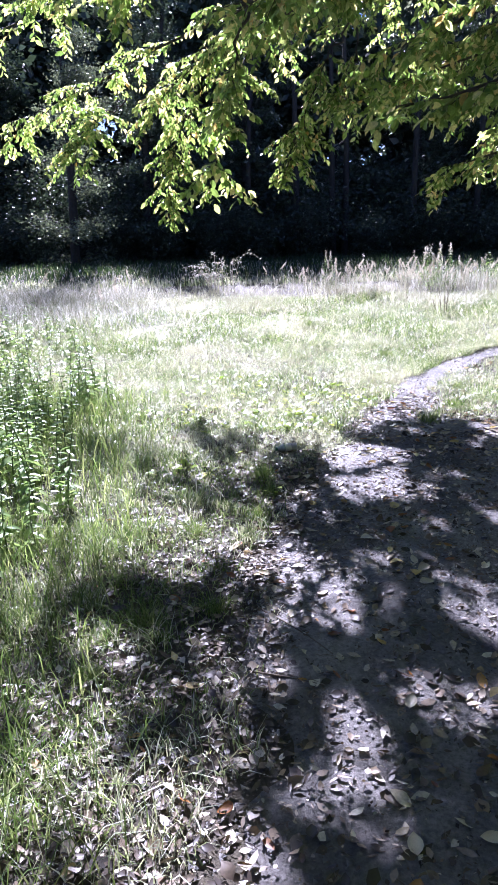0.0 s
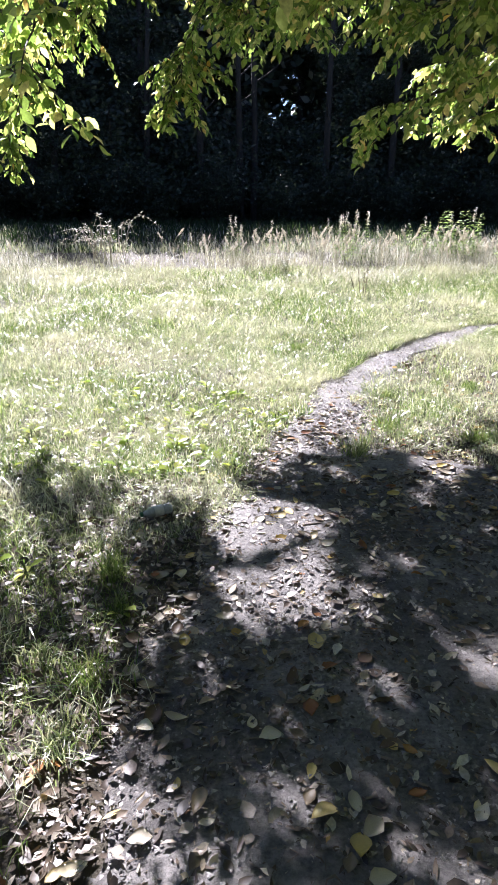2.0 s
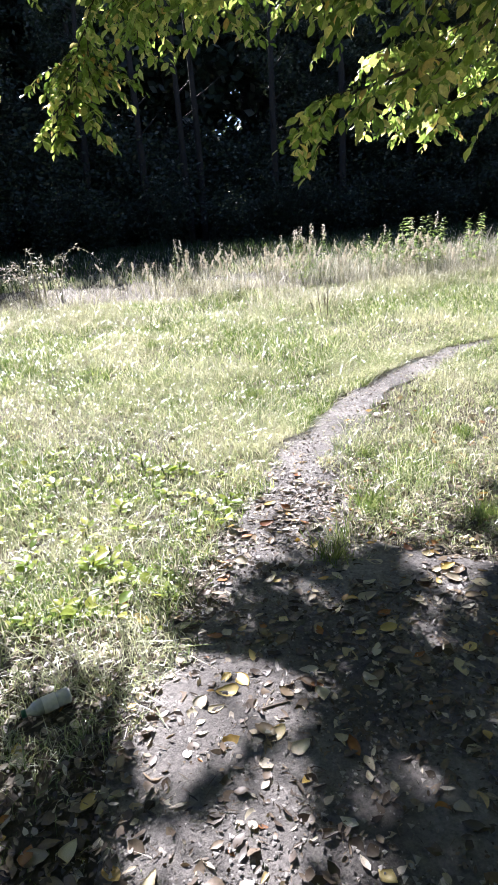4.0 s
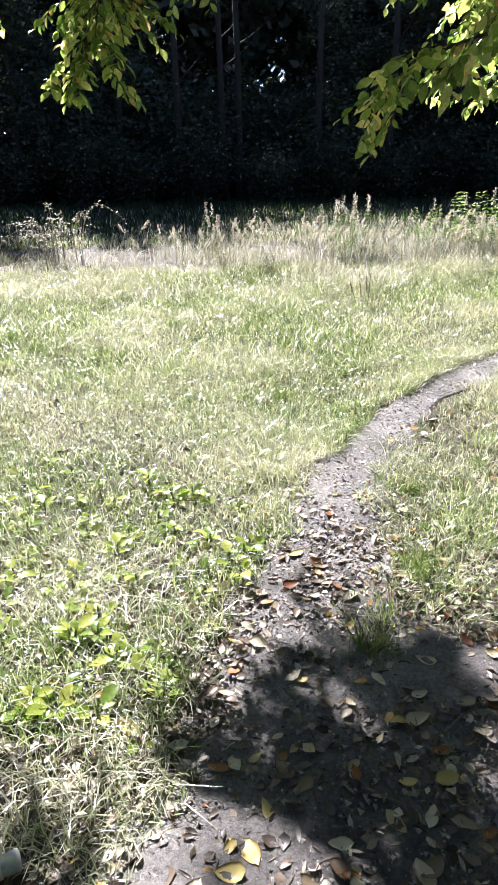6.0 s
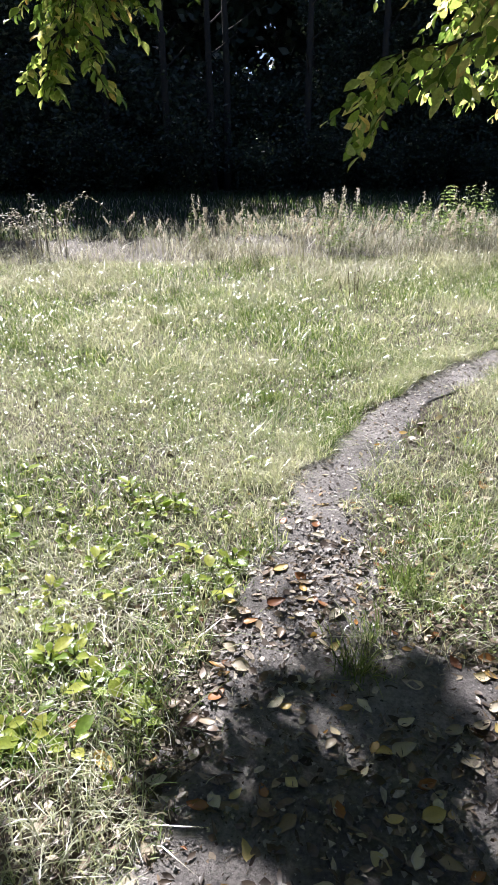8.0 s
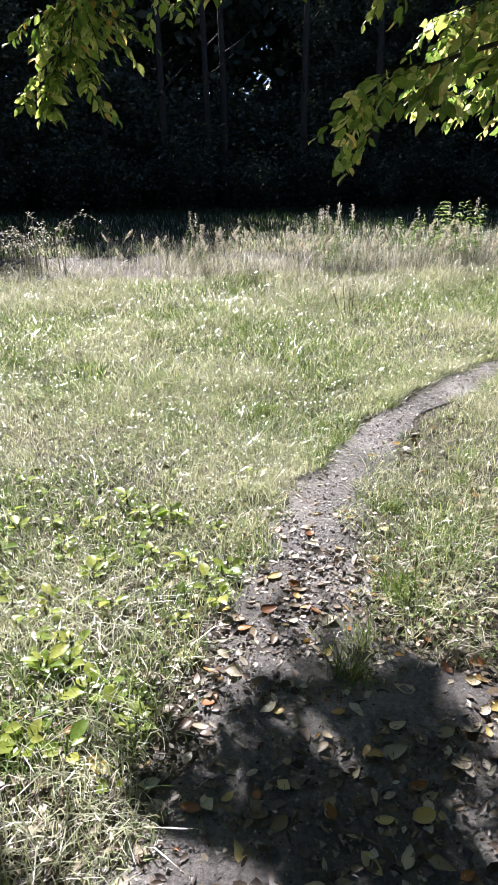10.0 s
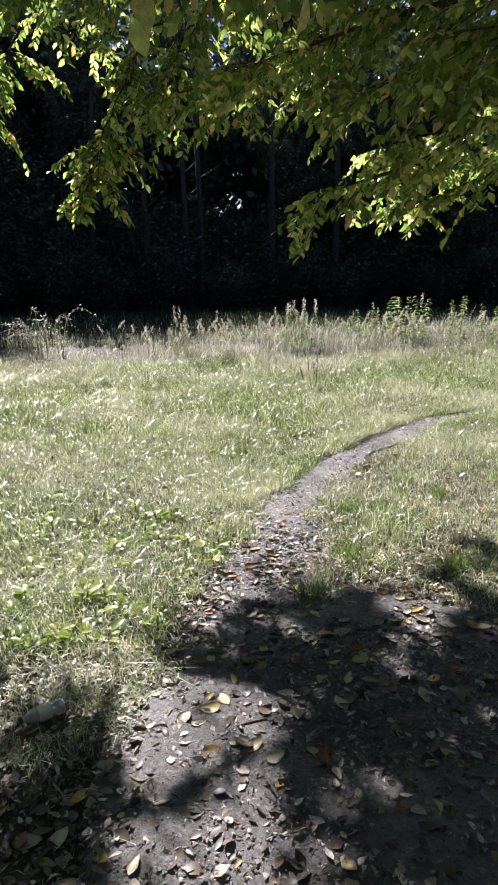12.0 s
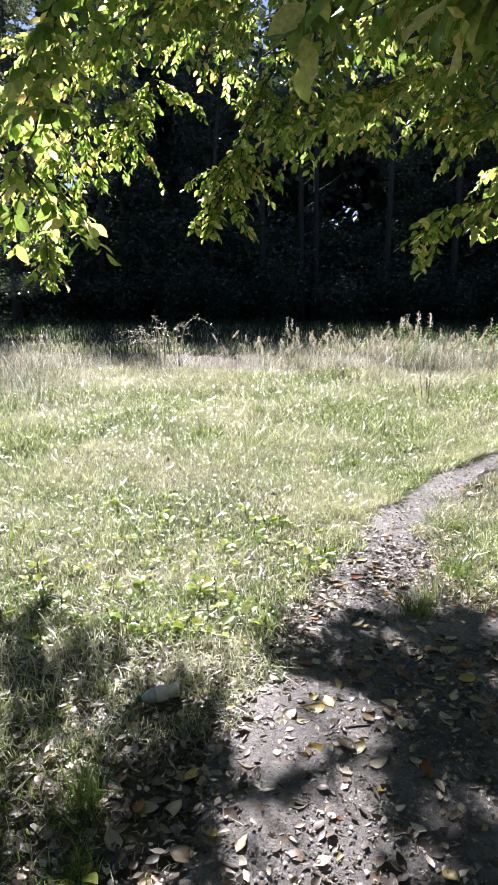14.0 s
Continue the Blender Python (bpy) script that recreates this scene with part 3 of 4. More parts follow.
def wood_tree(height, spread, count, seed, name="woodland_tree", l0=0.07, l1=0.17, low=0.12, clump=0.3, leaf=None):
    g = np.random.default_rng(seed)
    root = new(name)
    line = curve_line((0, 0, -0.1), (g.uniform(-.3, .3), g.uniform(-.3, .3), height * 0.5), (g.uniform(-.5, .5), g.uniform(-.5, .5), height * 0.93), 10)
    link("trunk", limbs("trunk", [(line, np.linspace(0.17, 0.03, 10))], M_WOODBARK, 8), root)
    pts, rods = [], []
    for i in range(34):
        s = g.uniform(low, 0.98)
        p = line[int(s * 9)]
        a = g.uniform(0, 6.28)
        r = spread * (1.05 - 0.75 * s) * g.uniform(0.5, 1.0)
        e = p + np.array([math.cos(a) * r, math.sin(a) * r, r * g.uniform(-0.1, 0.5)])
        b = curve_line(p, p + (e - p) * 0.5 + np.array([0, 0, 0.25]), e, 6)
        rods.append((b, np.linspace(0.035, 0.008, 6)))
        m = count // 34
        t = g.uniform(0.25, 1.05, (m, 1))
        pts.append(p + (e - p) * t + g.normal(size=(m, 3)) * np.array([1, 1, 0.55]) * clump)
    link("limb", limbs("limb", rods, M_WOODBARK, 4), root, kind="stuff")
    pts = np.concatenate(pts)
    q = rhombs(pts, g.uniform(l0, l1, len(pts)))
    k = np.arange(len(pts))[:, None] * 4
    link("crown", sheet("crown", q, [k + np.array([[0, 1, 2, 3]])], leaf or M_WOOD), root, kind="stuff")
    return tagged(root, "tall dark woodland tree in its own shade", "tree", "trees of the wood")


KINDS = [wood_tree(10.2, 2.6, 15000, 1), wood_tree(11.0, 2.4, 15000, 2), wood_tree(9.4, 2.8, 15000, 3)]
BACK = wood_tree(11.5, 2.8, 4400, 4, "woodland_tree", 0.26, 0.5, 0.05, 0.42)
BACK.matrix_basis = pose(3.5, 33.5, float(rise(3.5, 33.5)))
spots = []
for row, (yy, step) in enumerate(((26, 2.3), (28.8, 2.5), (32.5, 2.7), (37, 3.0), (42, 3.2), (48, 3.2))):
    x = -21 + row
    while x < 30:
        spots.append((x + rng.uniform(-0.8, 0.8), yy + rng.uniform(-1.2, 1.2)))
        x += step
for a in np.arange(0, 360, 8):               # unseen trees added round the meadow, to close it and block sky light
    for r in (0, 3.5):
        x, y = 3 + (20 + r) * math.cos(radians(a)), 4 + (16 + r) * math.sin(radians(a))
        if y < 8 or (abs(x - 3) > 17 and y < 24):
            spots.append((x, y))
# narrow rides in the wood, in line with the sun, that let light in
spots = [(x, y) for x, y in spots if not (24 < y < 44 and (abs(x - 3.3 + 0.14 * (y - 27)) < 1.9 or abs(x + 5.6 + 0.14 * (y - 22.6)) < 2.2))]
spots = [(x, y) for x, y in spots if not (24 < y < 50 and abs(x - 5.03 - 0.209 * (y - 26)) < 0.95)]    # a thin place through which sky glints
for i, (x, y) in enumerate(spots):
    m = pose(x, y, float(rise(x, y)), 0, 0, rng.uniform(0, 360))
    if i < 3:
        KINDS[i].matrix_basis = m
    else:
        o = copy_thing(BACK if y > 30 or y < 0 else KINDS[i % 3], m)
        s = rng.uniform(0.88, 1.0) if y < 30 else rng.uniform(1.2, 1.3) if y < 36 else rng.uniform(1.4, 1.55) if y < 46 else rng.uniform(1.75, 1.9)
        o.scale = (s, s, s)

# undergrowth along the wood's edge
def shrub(seed, w, h, count, name="woodland_shrub", leaf=None):
    g = np.random.default_rng(seed)
    root = new(name)
    rods, pts = [], []
    for i in range(14):
        a, r = g.uniform(0, 6.28), g.uniform(0.2, 1) * w
        e = np.array([math.cos(a) * r, math.sin(a) * r, h * g.uniform(0.5, 1.0)])
        rods.append((curve_line((0, 0, -0.05), (e[0] * 0.3, e[1] * 0.3, e[2] * 0.7), e, 6), np.linspace(0.02, 0.005, 6)))
        m = count // 14
        pts.append(e * g.uniform(0.1, 1.0, (m, 1)) + g.normal(size=(m, 3)) * 0.26 * np.array([1, 1, 0.8]))
    link("stem", limbs("stem", rods, M_BARK, 4), root, kind="stuff")
    pts = np.concatenate(pts)
    pts[:, 2] = np.maximum(pts[:, 2], 0.03)
    k = np.arange(len(pts))[:, None] * 4
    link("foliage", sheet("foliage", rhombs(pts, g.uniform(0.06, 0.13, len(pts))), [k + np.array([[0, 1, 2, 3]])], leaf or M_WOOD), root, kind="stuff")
    return tagged(root, "dark leafy shrub at the edge of the wood", "shrub", "shrubs of the wood")


SH = [shrub(21, 1.3, 2.2, 6000), shrub(22, 1.5, 1.6, 6000)]
n = 0
for yy in (24.2, 26.5, 30, 34.5, 39, 44):
    for x in np.arange(-20, 28, 1.9):
        xx, yv = x + rng.uniform(-0.5, 0.5), yy + rng.uniform(-0.5, 0.5)
        m = pose(xx, yv, float(rise(xx, yv)), 0, 0, rng.uniform(0, 360))
        if n < 2:
            SH[n].matrix_basis = m
        else:
            o = copy_thing(SH[n % 2], m)
            s = 1.0 if yy < 25 else 1.7
            o.scale = (s, s, s)
        n += 1

# bare slender trunks that stand at the wood's edge
def pole_tree(seed, height):
    g = np.random.default_rng(seed)
    root = new("slender_tree")
    line = curve_line((0, 0, -0.1), (g.uniform(-.25, .25), g.uniform(-.2, .2), height * 0.5), (g.uniform(-.5, .5), g.uniform(-.3, .3), height), 12)
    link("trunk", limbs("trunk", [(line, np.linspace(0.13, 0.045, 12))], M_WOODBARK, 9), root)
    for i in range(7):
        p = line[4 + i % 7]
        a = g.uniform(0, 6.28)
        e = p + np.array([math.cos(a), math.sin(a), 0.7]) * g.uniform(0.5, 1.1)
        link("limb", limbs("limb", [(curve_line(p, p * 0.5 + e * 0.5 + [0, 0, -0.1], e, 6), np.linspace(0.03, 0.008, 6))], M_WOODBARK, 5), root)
    return tagged(root, "slender dark bare trunk at the edge of the wood", "tree", "slender trunks of the wood")


poles = [pole_tree(301, 9.0), pole_tree(302, 8.2), pole_tree(303, 9.6)]
plant_at = [(2.1, 24.4), (3.5, 24.9), (4.0, 25.3), (6.3, 24.2), (0.3, 25.0), (8.6, 24.4), (-2.6, 24.8)]
for i, (x, y) in enumerate(plant_at):
    m = pose(x, y, float(rise(x, y)), 0, 0, 97 * i)
    if i < 3:
        poles[i].matrix_basis = m
    else:
        copy_thing(poles[i % 3], m)

# undergrowth that the sun reaches along the ride, leaves painted paler for its glints
glade = [shrub(23 + i, 0.9, 2.6, 2400, "sunlit_shrub", M_GLINTLEAF) for i in range(2)]
for i, (x, y, s) in enumerate(((3.1, 27.2, 1.0), (2.3, 28.4, 1.2), (3.9, 28.8, 1.3), (3.0, 30.6, 1.5), (4.4, 26.6, 0.7))):
    m = pose(x, y, float(rise(x, y)), 0, 0, 70 * i)
    if i < 2:
        glade[i].matrix_basis = m
    else:
        o = copy_thing(glade[i % 2], m)
        o.scale = (s, s, s)
for o in glade:
    tagged(o, "slim woodland shrub with leaves painted pale for sun glints", "shrub")

# a slimmer tree forward of the wood, its leaves painted paler for sun glints
glint_tree = wood_tree(10.5, 1.9, 14000, 31, "forward_tree", 0.05, 0.13, 0.02, 0.28, M_GLINTLEAF)
glint_tree.matrix_basis = pose(-5.6, 22.6, float(rise(-5.6, 22.6)), 0, 0, 40)
tagged(glint_tree, "slender tree before the wood, leaves painted pale for sun glints", "tree")


# ---- plants ----
def herb(name, height, pairs, leaf_len, slender, material, seed, label, category, group="", stem_mat=None, topped=0):
    """An upright plant: a stem with crossed pairs of leaves, smaller towards the top, and a loose spike if topped."""
    g = np.random.default_rng(seed)
    root = new(name)
    line = curve_line((0, 0, -0.02), (g.uniform(-.05, .05), g.uniform(-.05, .05), height * 0.5), (g.uniform(-.12, .12) * height, g.uniform(-.12, .12) * height, height), 8)
    link("stem", limbs("stem", [(line, np.linspace(0.006, 0.002, 8))], stem_mat or M_GREENSTEM, 5), root)
    t = np.repeat(np.linspace(0.15, 0.97, pairs), 2)
    f = t * 7
    k = np.minimum(f.astype(int), 6)
    p = line[k] + (line[k + 1] - line[k]) * (f - k)[:, None]
    a = np.repeat(np.arange(pairs) * 1.7, 2) + np.tile([0, math.pi], pairs) + g.normal(size=2 * pairs) * 0.3
    d = np.stack([np.cos(a), np.sin(a), g.uniform(-0.5, 0.25, 2 * pairs)], 1)
    nn = unit(np.array([0, 0, 1.0]) + g.normal(size=(2 * pairs, 3)) * 0.3)
    L = leaf_len * (1.15 - 0.75 * t) * g.uniform(0.75, 1.2, 2 * pairs)
    link("foliage", leaves("foliage", p, d, nn, L, L * slender, material), root, kind="stuff")
    if topped:
        q = line[-1] + np.stack([g.normal(size=topped) * 0.016, g.normal(size=topped) * 0.016, g.uniform(-0.10, 0.14, topped)], 1)
        kq = np.arange(topped)[:, None] * 4
        link("flower_spike", sheet("flower_spike", rhombs(q, g.uniform(0.012, 0.03, topped)), [kq + np.array([[0, 1, 2, 3]])], M_SEED), root, "pale dry flower spike", "stuff")
    return tagged(root, label, category, group)


def plant_out(first, places, s0=0.8, s1=1.2):
    """Set the first at the first place and copies of it at the others."""
    for i, (x, y) in enumerate(places):
        m = pose(x, y, float(rise(x, y)) - 0.01, rng.uniform(-6, 6), rng.uniform(-6, 6), rng.uniform(0, 360))
        src = first[i % len(first)]
        if i < len(first):
            src.matrix_basis = m
        else:
            o = copy_thing(src, m)
            s = rng.uniform(s0, s1)
            o.scale = (s, s, s)


def spots_in(n, x0, x1, y0, y1):
    out = [(rng.uniform(x0, x1), rng.uniform(y0, y1)) for _ in range(n)]
    return [(x, y) for x, y in out if path_side(x, y) < -0.1]


weeds = [herb("tall_weed", 0.5, 11, 0.11, 0.65, M_WEED, 41 + i, "tall leafy green weed at the verge of the meadow", "weed", "weeds on the verge") for i in range(3)]
plant_out(weeds, spots_in(90, -2.8, -1.75, 4.0, 7.0) + spots_in(110, -4.6, -2.4, 5.2, 10) + spots_in(20, -2.2, -1.5, 2.6, 4.2)
          + spots_in(24, -6.5, -3.6, 8.5, 11.6), 0.6, 1.15)
nettles = [herb("nettle", 0.8, 13, 0.11, 0.42, M_WEED, 51 + i, "tall nettle with pale flower spikes before the wood", "nettle", "nettles before the wood", topped=60) for i in range(3)]
plant_out(nettles, spots_in(20, 3.4, 4.2, 13.1, 13.9) + spots_in(8, 4.8, 8.5, 13.4, 14.4) + spots_in(4, 1.4, 2.4, 13.4, 14.2), 0.5, 1.1)
bushy = [herb("leafy_shrub", 0.9, 16, 0.16, 0.55, M_WEED, 61 + i, "leafy green shrub among tall grass", "shrub", "shrubs among tall grass") for i in range(2)]
plant_out(bushy, spots_in(26, 6.3, 10.5, 12.6, 14.8) + spots_in(10, 4.9, 6.2, 13.6, 14.2) + spots_in(10, 9.5, 13, 10.5, 13), 0.7, 1.1)


sapling = herb("sapling", 0.95, 15, 0.15, 0.6, M_BROAD, 68, "bright yellow-green leafy sapling beside the meadow", "sapling")
sapling.matrix_basis = pose(6.4, 10.6, float(rise(6.4, 10.6)))


# the bramble that stands alone
rng = np.random.default_rng(17)


def bramble():
    root = new("bramble_bush")
    for i in range(16):
        a, r, h = rng.uniform(0, 6.28), rng.uniform(0.25, 1.0), rng.uniform(0.35, 0.95)
        e = np.array([math.cos(a) * r, math.sin(a) * r * 0.6, h * rng.uniform(0.25, 1.0)])
        line = curve_line((math.cos(a) * 0.22, math.sin(a) * 0.15, -0.02), (e[0] * 0.35, e[1] * 0.35, h * 1.25), e, 12)
        cane = link("cane", limbs("cane", [(line, np.linspace(0.007, 0.002, 12))], M_CANE, 5), root)
        m = 34
        k = rng.integers(2, 12, m)
        d = unit(rng.normal(size=(m, 3)) * [1, 1, 0.5])
        L = rng.uniform(0.022, 0.045, m)
        link("foliage", leaves("foliage", line[k] + rng.normal(size=(m, 3)) * 0.02, d, unit(np.array([0, 0, 1.0]) + rng.normal(size=(m, 3)) * 0.5), L, L * 0.7, M_STRAW), cane, kind="stuff")
    return tagged(root, "arching bramble bush with small sunlit leaves, alone on the meadow", "bush")


bramble().matrix_basis = pose(-0.62, 13.9, float(rise(-0.6, 13.9)), 0, 0, 20) @ Matrix.Diagonal((1.3, 1.3, 1.15, 1))


# seed heads
def seed_grass(seed, height, plume):
    g = np.random.default_rng(seed)
    root = new("seed_grass")
    line = curve_line((0, 0, -0.02), (0.02, 0.01, height * 0.6), (g.uniform(-.17, .17), g.uniform(-.1, .1), height * g.uniform(0.8, 1)), 7)
    link("stalk", limbs("stalk", [(line, np.linspace(0.003, 0.0015, 7))], M_STRAW, 4), root)
    n = 110
    t = g.uniform(0, 1, n)
    q = line[-1] + (line[-1] - line[-2]) / np.linalg.norm(line[-1] - line[-2]) * (t[:, None] - 0.4) * plume
    q = q + g.normal(size=(n, 3)) * (0.009 * np.sin(np.pi * np.clip(t, 0.05, 1)))[:, None]
    k = np.arange(n)[:, None] * 4
    link("seed_head", sheet("seed_head", rhombs(q, g.uniform(0.02, 0.045, n), 0.35), [k + np.array([[0, 1, 2, 3]])], M_SEED), root, "pale feathery seed head", "stuff")
    return tagged(root, "dry grass stalk with a pale feathery seed head", "grass stalk", "seeding grass stalks")


seeds = [seed_grass(71, 0.5, 0.17), seed_grass(72, 0.66, 0.16), seed_grass(73, 0.42, 0.16), seed_grass(74, 0.48, 0.14), seed_grass(75, 0.58, 0.18)]
plant_out(seeds, spots_in(150, 1.6, 6.8, 12.5, 13.7) + spots_in(90, 4.5, 11, 12.4, 13.7) + spots_in(30, 0.2, 2.4, 12.9, 13.9) + spots_in(25, -6.5, -2, 11.2, 13), 0.45, 1.25)

# dock stalks in the meadow
dock = new("dock_plant")
for dx, h in ((-0.09, 0.36), (0.0, 0.33), (0.05, 0.4), (-0.2, 0.26)):
    line = curve_line((dx * 0.5, 0, -0.02), (dx * 0.8, 0, h * 0.5), (dx, 0.02, h), 7)
    stalk = link("stalk", limbs("stalk", [(line, np.linspace(0.005, 0.002, 7))], M_STEM, 5), dock)
    q = line[3] + (line[-1] - line[3]) * rng.uniform(0, 1, (60, 1)) + rng.normal(size=(60, 3)) * 0.008
    k = np.arange(60)[:, None] * 4
    link("seed_spike", sheet("seed_spike", rhombs(q, rng.uniform(0.01, 0.02, 60)), [k + np.array([[0, 1, 2, 3]])], M_STEM), stalk, "dark brown seed spike", "stuff")
dock.matrix_basis = pose(3.09, 10.7, float(rise(3.09, 10.7)))
tagged(dock, "dark brown dry dock stalks standing in the meadow", "plant")


# tufts
def tuft(seed, count, height, spread, material):
    g = np.random.default_rng(seed)
    r = np.abs(g.normal(size=count)) * spread
    a = g.uniform(0, 6.28, count)
    p = np.stack([np.cos(a) * r, np.sin(a) * r, np.full(count, -0.012)], 1)
    ob = link("grass_tuft", blades("grass_tuft", p, g.uniform(0.5, 1, count) * height, g.uniform(0.003, 0.007, count), material, 0.5))
    return tagged(ob, "tuft of longer green grass", "grass tuft", "grass tufts", kind="stuff")


tufts = [tuft(81, 150, 0.16, 0.07, M_LUSH), tuft(82, 120, 0.12, 0.06, M_GRASS), tuft(83, 150, 0.17, 0.09, M_GRASS)]
plant_out(tufts, [(1.2, 5.3), (1.67, 5.62), (1.3, 5.45), (2.12, 5.45), (-0.15, 10.6), (1.28, 10.5), (0.44, 10.6), (-0.7, 11.7), (2.9, 10.5), (1.6, 5.75), (2.3, 5.5), (2.0, 5.9)]
          + spots_in(60, -3, 5, 7, 13) + spots_in(30, -1.4, -0.1, 2.0, 5.5) + spots_in(10, 1.8, 3.4, 5.4, 7), 0.6, 1.2)


# broad-leaved plants in the meadow's near corner
def rosette(seed):
    g = np.random.default_rng(seed)
    root = new("broad_leaved_plant")
    n = int(g.integers(4, 8))
    for i in range(n):
        a = i * 2.4 + g.uniform(-.4, .4)
        L = g.uniform(0.034, 0.068)
        p = np.array([[math.cos(a) * 0.015, math.sin(a) * 0.015, g.uniform(0.015, 0.055)]])
        d = np.array([[math.cos(a), math.sin(a), g.uniform(-0.15, 0.6)]])
        link("leaf", leaves("leaf", p, d, unit(np.array([[0, 0, 1.0]]) + g.normal(size=(1, 3)) * 0.25), [L], [L * 0.95], M_BROAD), root)
    link("stem", limbs("stem", [(curve_line((0, 0, -0.02), (0, 0, 0.04), (0.006, 0, 0.055), 4), np.linspace(0.005, 0.003, 4))], M_GREENSTEM, 5), root)
    return tagged(root, "low plant with broad shiny green leaves in the grass", "plant", "broad-leaved plants")


rosettes = [rosette(91 + i) for i in range(5)]
plant_out(rosettes, [(-0.21, 6.2), (0.06, 5.82), (0.5, 6.3), (0.63, 5.92), (-0.5, 6.7), (1.2, 7.05), (1.1, 7.1), (0.78, 5.85), (0.3, 5.0), (0.15, 5.15), (-0.1, 5.2), (-0.9, 4.9)]
          + spots_in(120, -1.0, 0.9, 5.2, 7.2) + spots_in(16, -1.6, -0.2, 3.4, 5.4) + spots_in(10, -1.8, -0.7, 5.4, 7.5), 0.75, 1.35)

# ---- on the path ----
def curled_leaf(seed):
    """A dry leaf: pointed outline, folded on its rib, bent and twisted, paper thin."""
    g = np.random.default_rng(seed)
    t = np.linspace(0, 1, 7)
    half = 0.27 * g.uniform(0.8, 1.25) * np.sin(np.pi * t ** 0.85) ** 0.8
    half[0], half[-1] = 0.012, 0.006
    half *= 1 + g.normal(size=7) * 0.07
    fold, bend, twist, cup = g.uniform(0.0, 0.4), g.uniform(-0.25, 0.3), g.uniform(-0.6, 0.6), g.uniform(-0.4, 0.6)
    v = []
    for i, u in enumerate(t):
        for c in (-1, -0.5, 0, 0.5, 1):
            y = c * half[i]
            z = fold * abs(y) + cup * y * y + bend * (u - 0.5) ** 2 * 2 + twist * y * (u - 0.5) + g.normal() * 0.008
            v.append((u - 0.5 + 0.05 * math.sin(5 * u + seed), y, z))
    v = np.array(v)
    v[:, 2] -= v[:, 2].min()
    n = len(v)
    q = np.array([[i * 5 + j, i * 5 + j + 1, i * 5 + j + 6, i * 5 + j + 5] for i in range(6) for j in range(4)])
    rim = [i * 5 for i in range(7)] + [31, 32, 33, 34] + [i * 5 + 4 for i in range(5, -1, -1)] + [3, 2, 1]
    wall = np.array([[p, r, r + n, p + n] for p, r in zip(rim, rim[1:] + rim[:1])])
    return sheet("fallen_leaf", np.concatenate([v, v - np.array([0, 0, 0.006])]), [q, q[:, ::-1] + n, wall[:, ::-1]], M_FALLEN, smooth=True)


curled = [curled_leaf(200 + i) for i in range(14)]
count = 0
while count < 300:
    x, y = rng.uniform(-0.9, 2.2), rng.choice([rng.uniform(0.8, 5.4), rng.uniform(2.6, 5.8), rng.uniform(4.4, 6.6)])
    d = float(path_side(x, y))
    if d < -0.35 or (d < 0 and rng.uniform() < 0.6):
        continue
    o = link("fallen_leaf", curled[count % 14])
    s = rng.uniform(0.045, 0.09)
    o.matrix_basis = pose(x, y, float(rise(x, y)) + 0.010, rng.uniform(-14, 14), rng.uniform(-14, 14), rng.uniform(0, 360)) @ Matrix.Diagonal((s, s, s, 1))
    tagged(o, "dry curled fallen leaf lying on the ground", "fallen leaf", "fallen leaves")
    count += 1


CURLS = []                                    # the upper faces of the curled leaves, for the mass of small scraps
for me in curled:
    co = np.zeros(len(me.vertices) * 3, np.float32)
    me.vertices.foreach_get("co", co)
    CURLS.append(co.reshape(-1, 3)[:35])
CURLS = np.array(CURLS)
CURL_Q = np.array([[i * 5 + j, i * 5 + j + 1, i * 5 + j + 6, i * 5 + j + 5] for i in range(6) for j in range(4)])


COARSE = np.array([r * 5 + c for r in (0, 2, 4, 6) for c in (0, 2, 4)])
COARSE_Q = np.array([[i * 3 + j, i * 3 + j + 1, i * 3 + j + 4, i * 3 + j + 3] for i in range(3) for j in range(2)])


def strewn(name, n, x0, x1, y0, y1, l0, l1, keep, material, label, tilt=0.35, fine=False):
    x, y = scatter(n, x0, x1, y0, y1)
    ok = rng.uniform(size=n) < keep(x, y)
    x, y = x[ok], y[ok]
    m = len(x)
    a = rng.uniform(0, 6.28, m)
    d = unit(np.stack([np.cos(a), np.sin(a), rng.normal(size=m) * tilt * 0.6], 1))
    nn = unit(np.array([0, 0, 1.0]) + rng.normal(size=(m, 3)) * tilt)
    c = unit(np.cross(nn, d))
    nn = np.cross(d, c)
    L = (l0 + (l1 - l0) * rng.uniform(0, 1, m) ** 1.8)[:, None, None]
    W = L * rng.uniform(0.35, 1.25, m)[:, None, None]
    H = L * rng.uniform(0.3, 1.2, m)[:, None, None]
    shape = CURLS[rng.integers(0, len(CURLS), m)]
    shape = shape if fine else shape[:, COARSE]
    p = np.stack([x, y, rise(x, y) + rng.uniform(0.003, 0.012, m)], 1)
    v = p[:, None] + shape[:, :, :1] * L * d[:, None] + shape[:, :, 1:2] * W * c[:, None] + shape[:, :, 2:] * H * nn[:, None]
    q = (np.arange(m)[:, None, None] * shape.shape[1] + (CURL_Q if fine else COARSE_Q)[None]).reshape(-1, 4)
    return tagged(link(name, sheet(name, v, [q], material)), label, "leaf litter", kind="stuff")


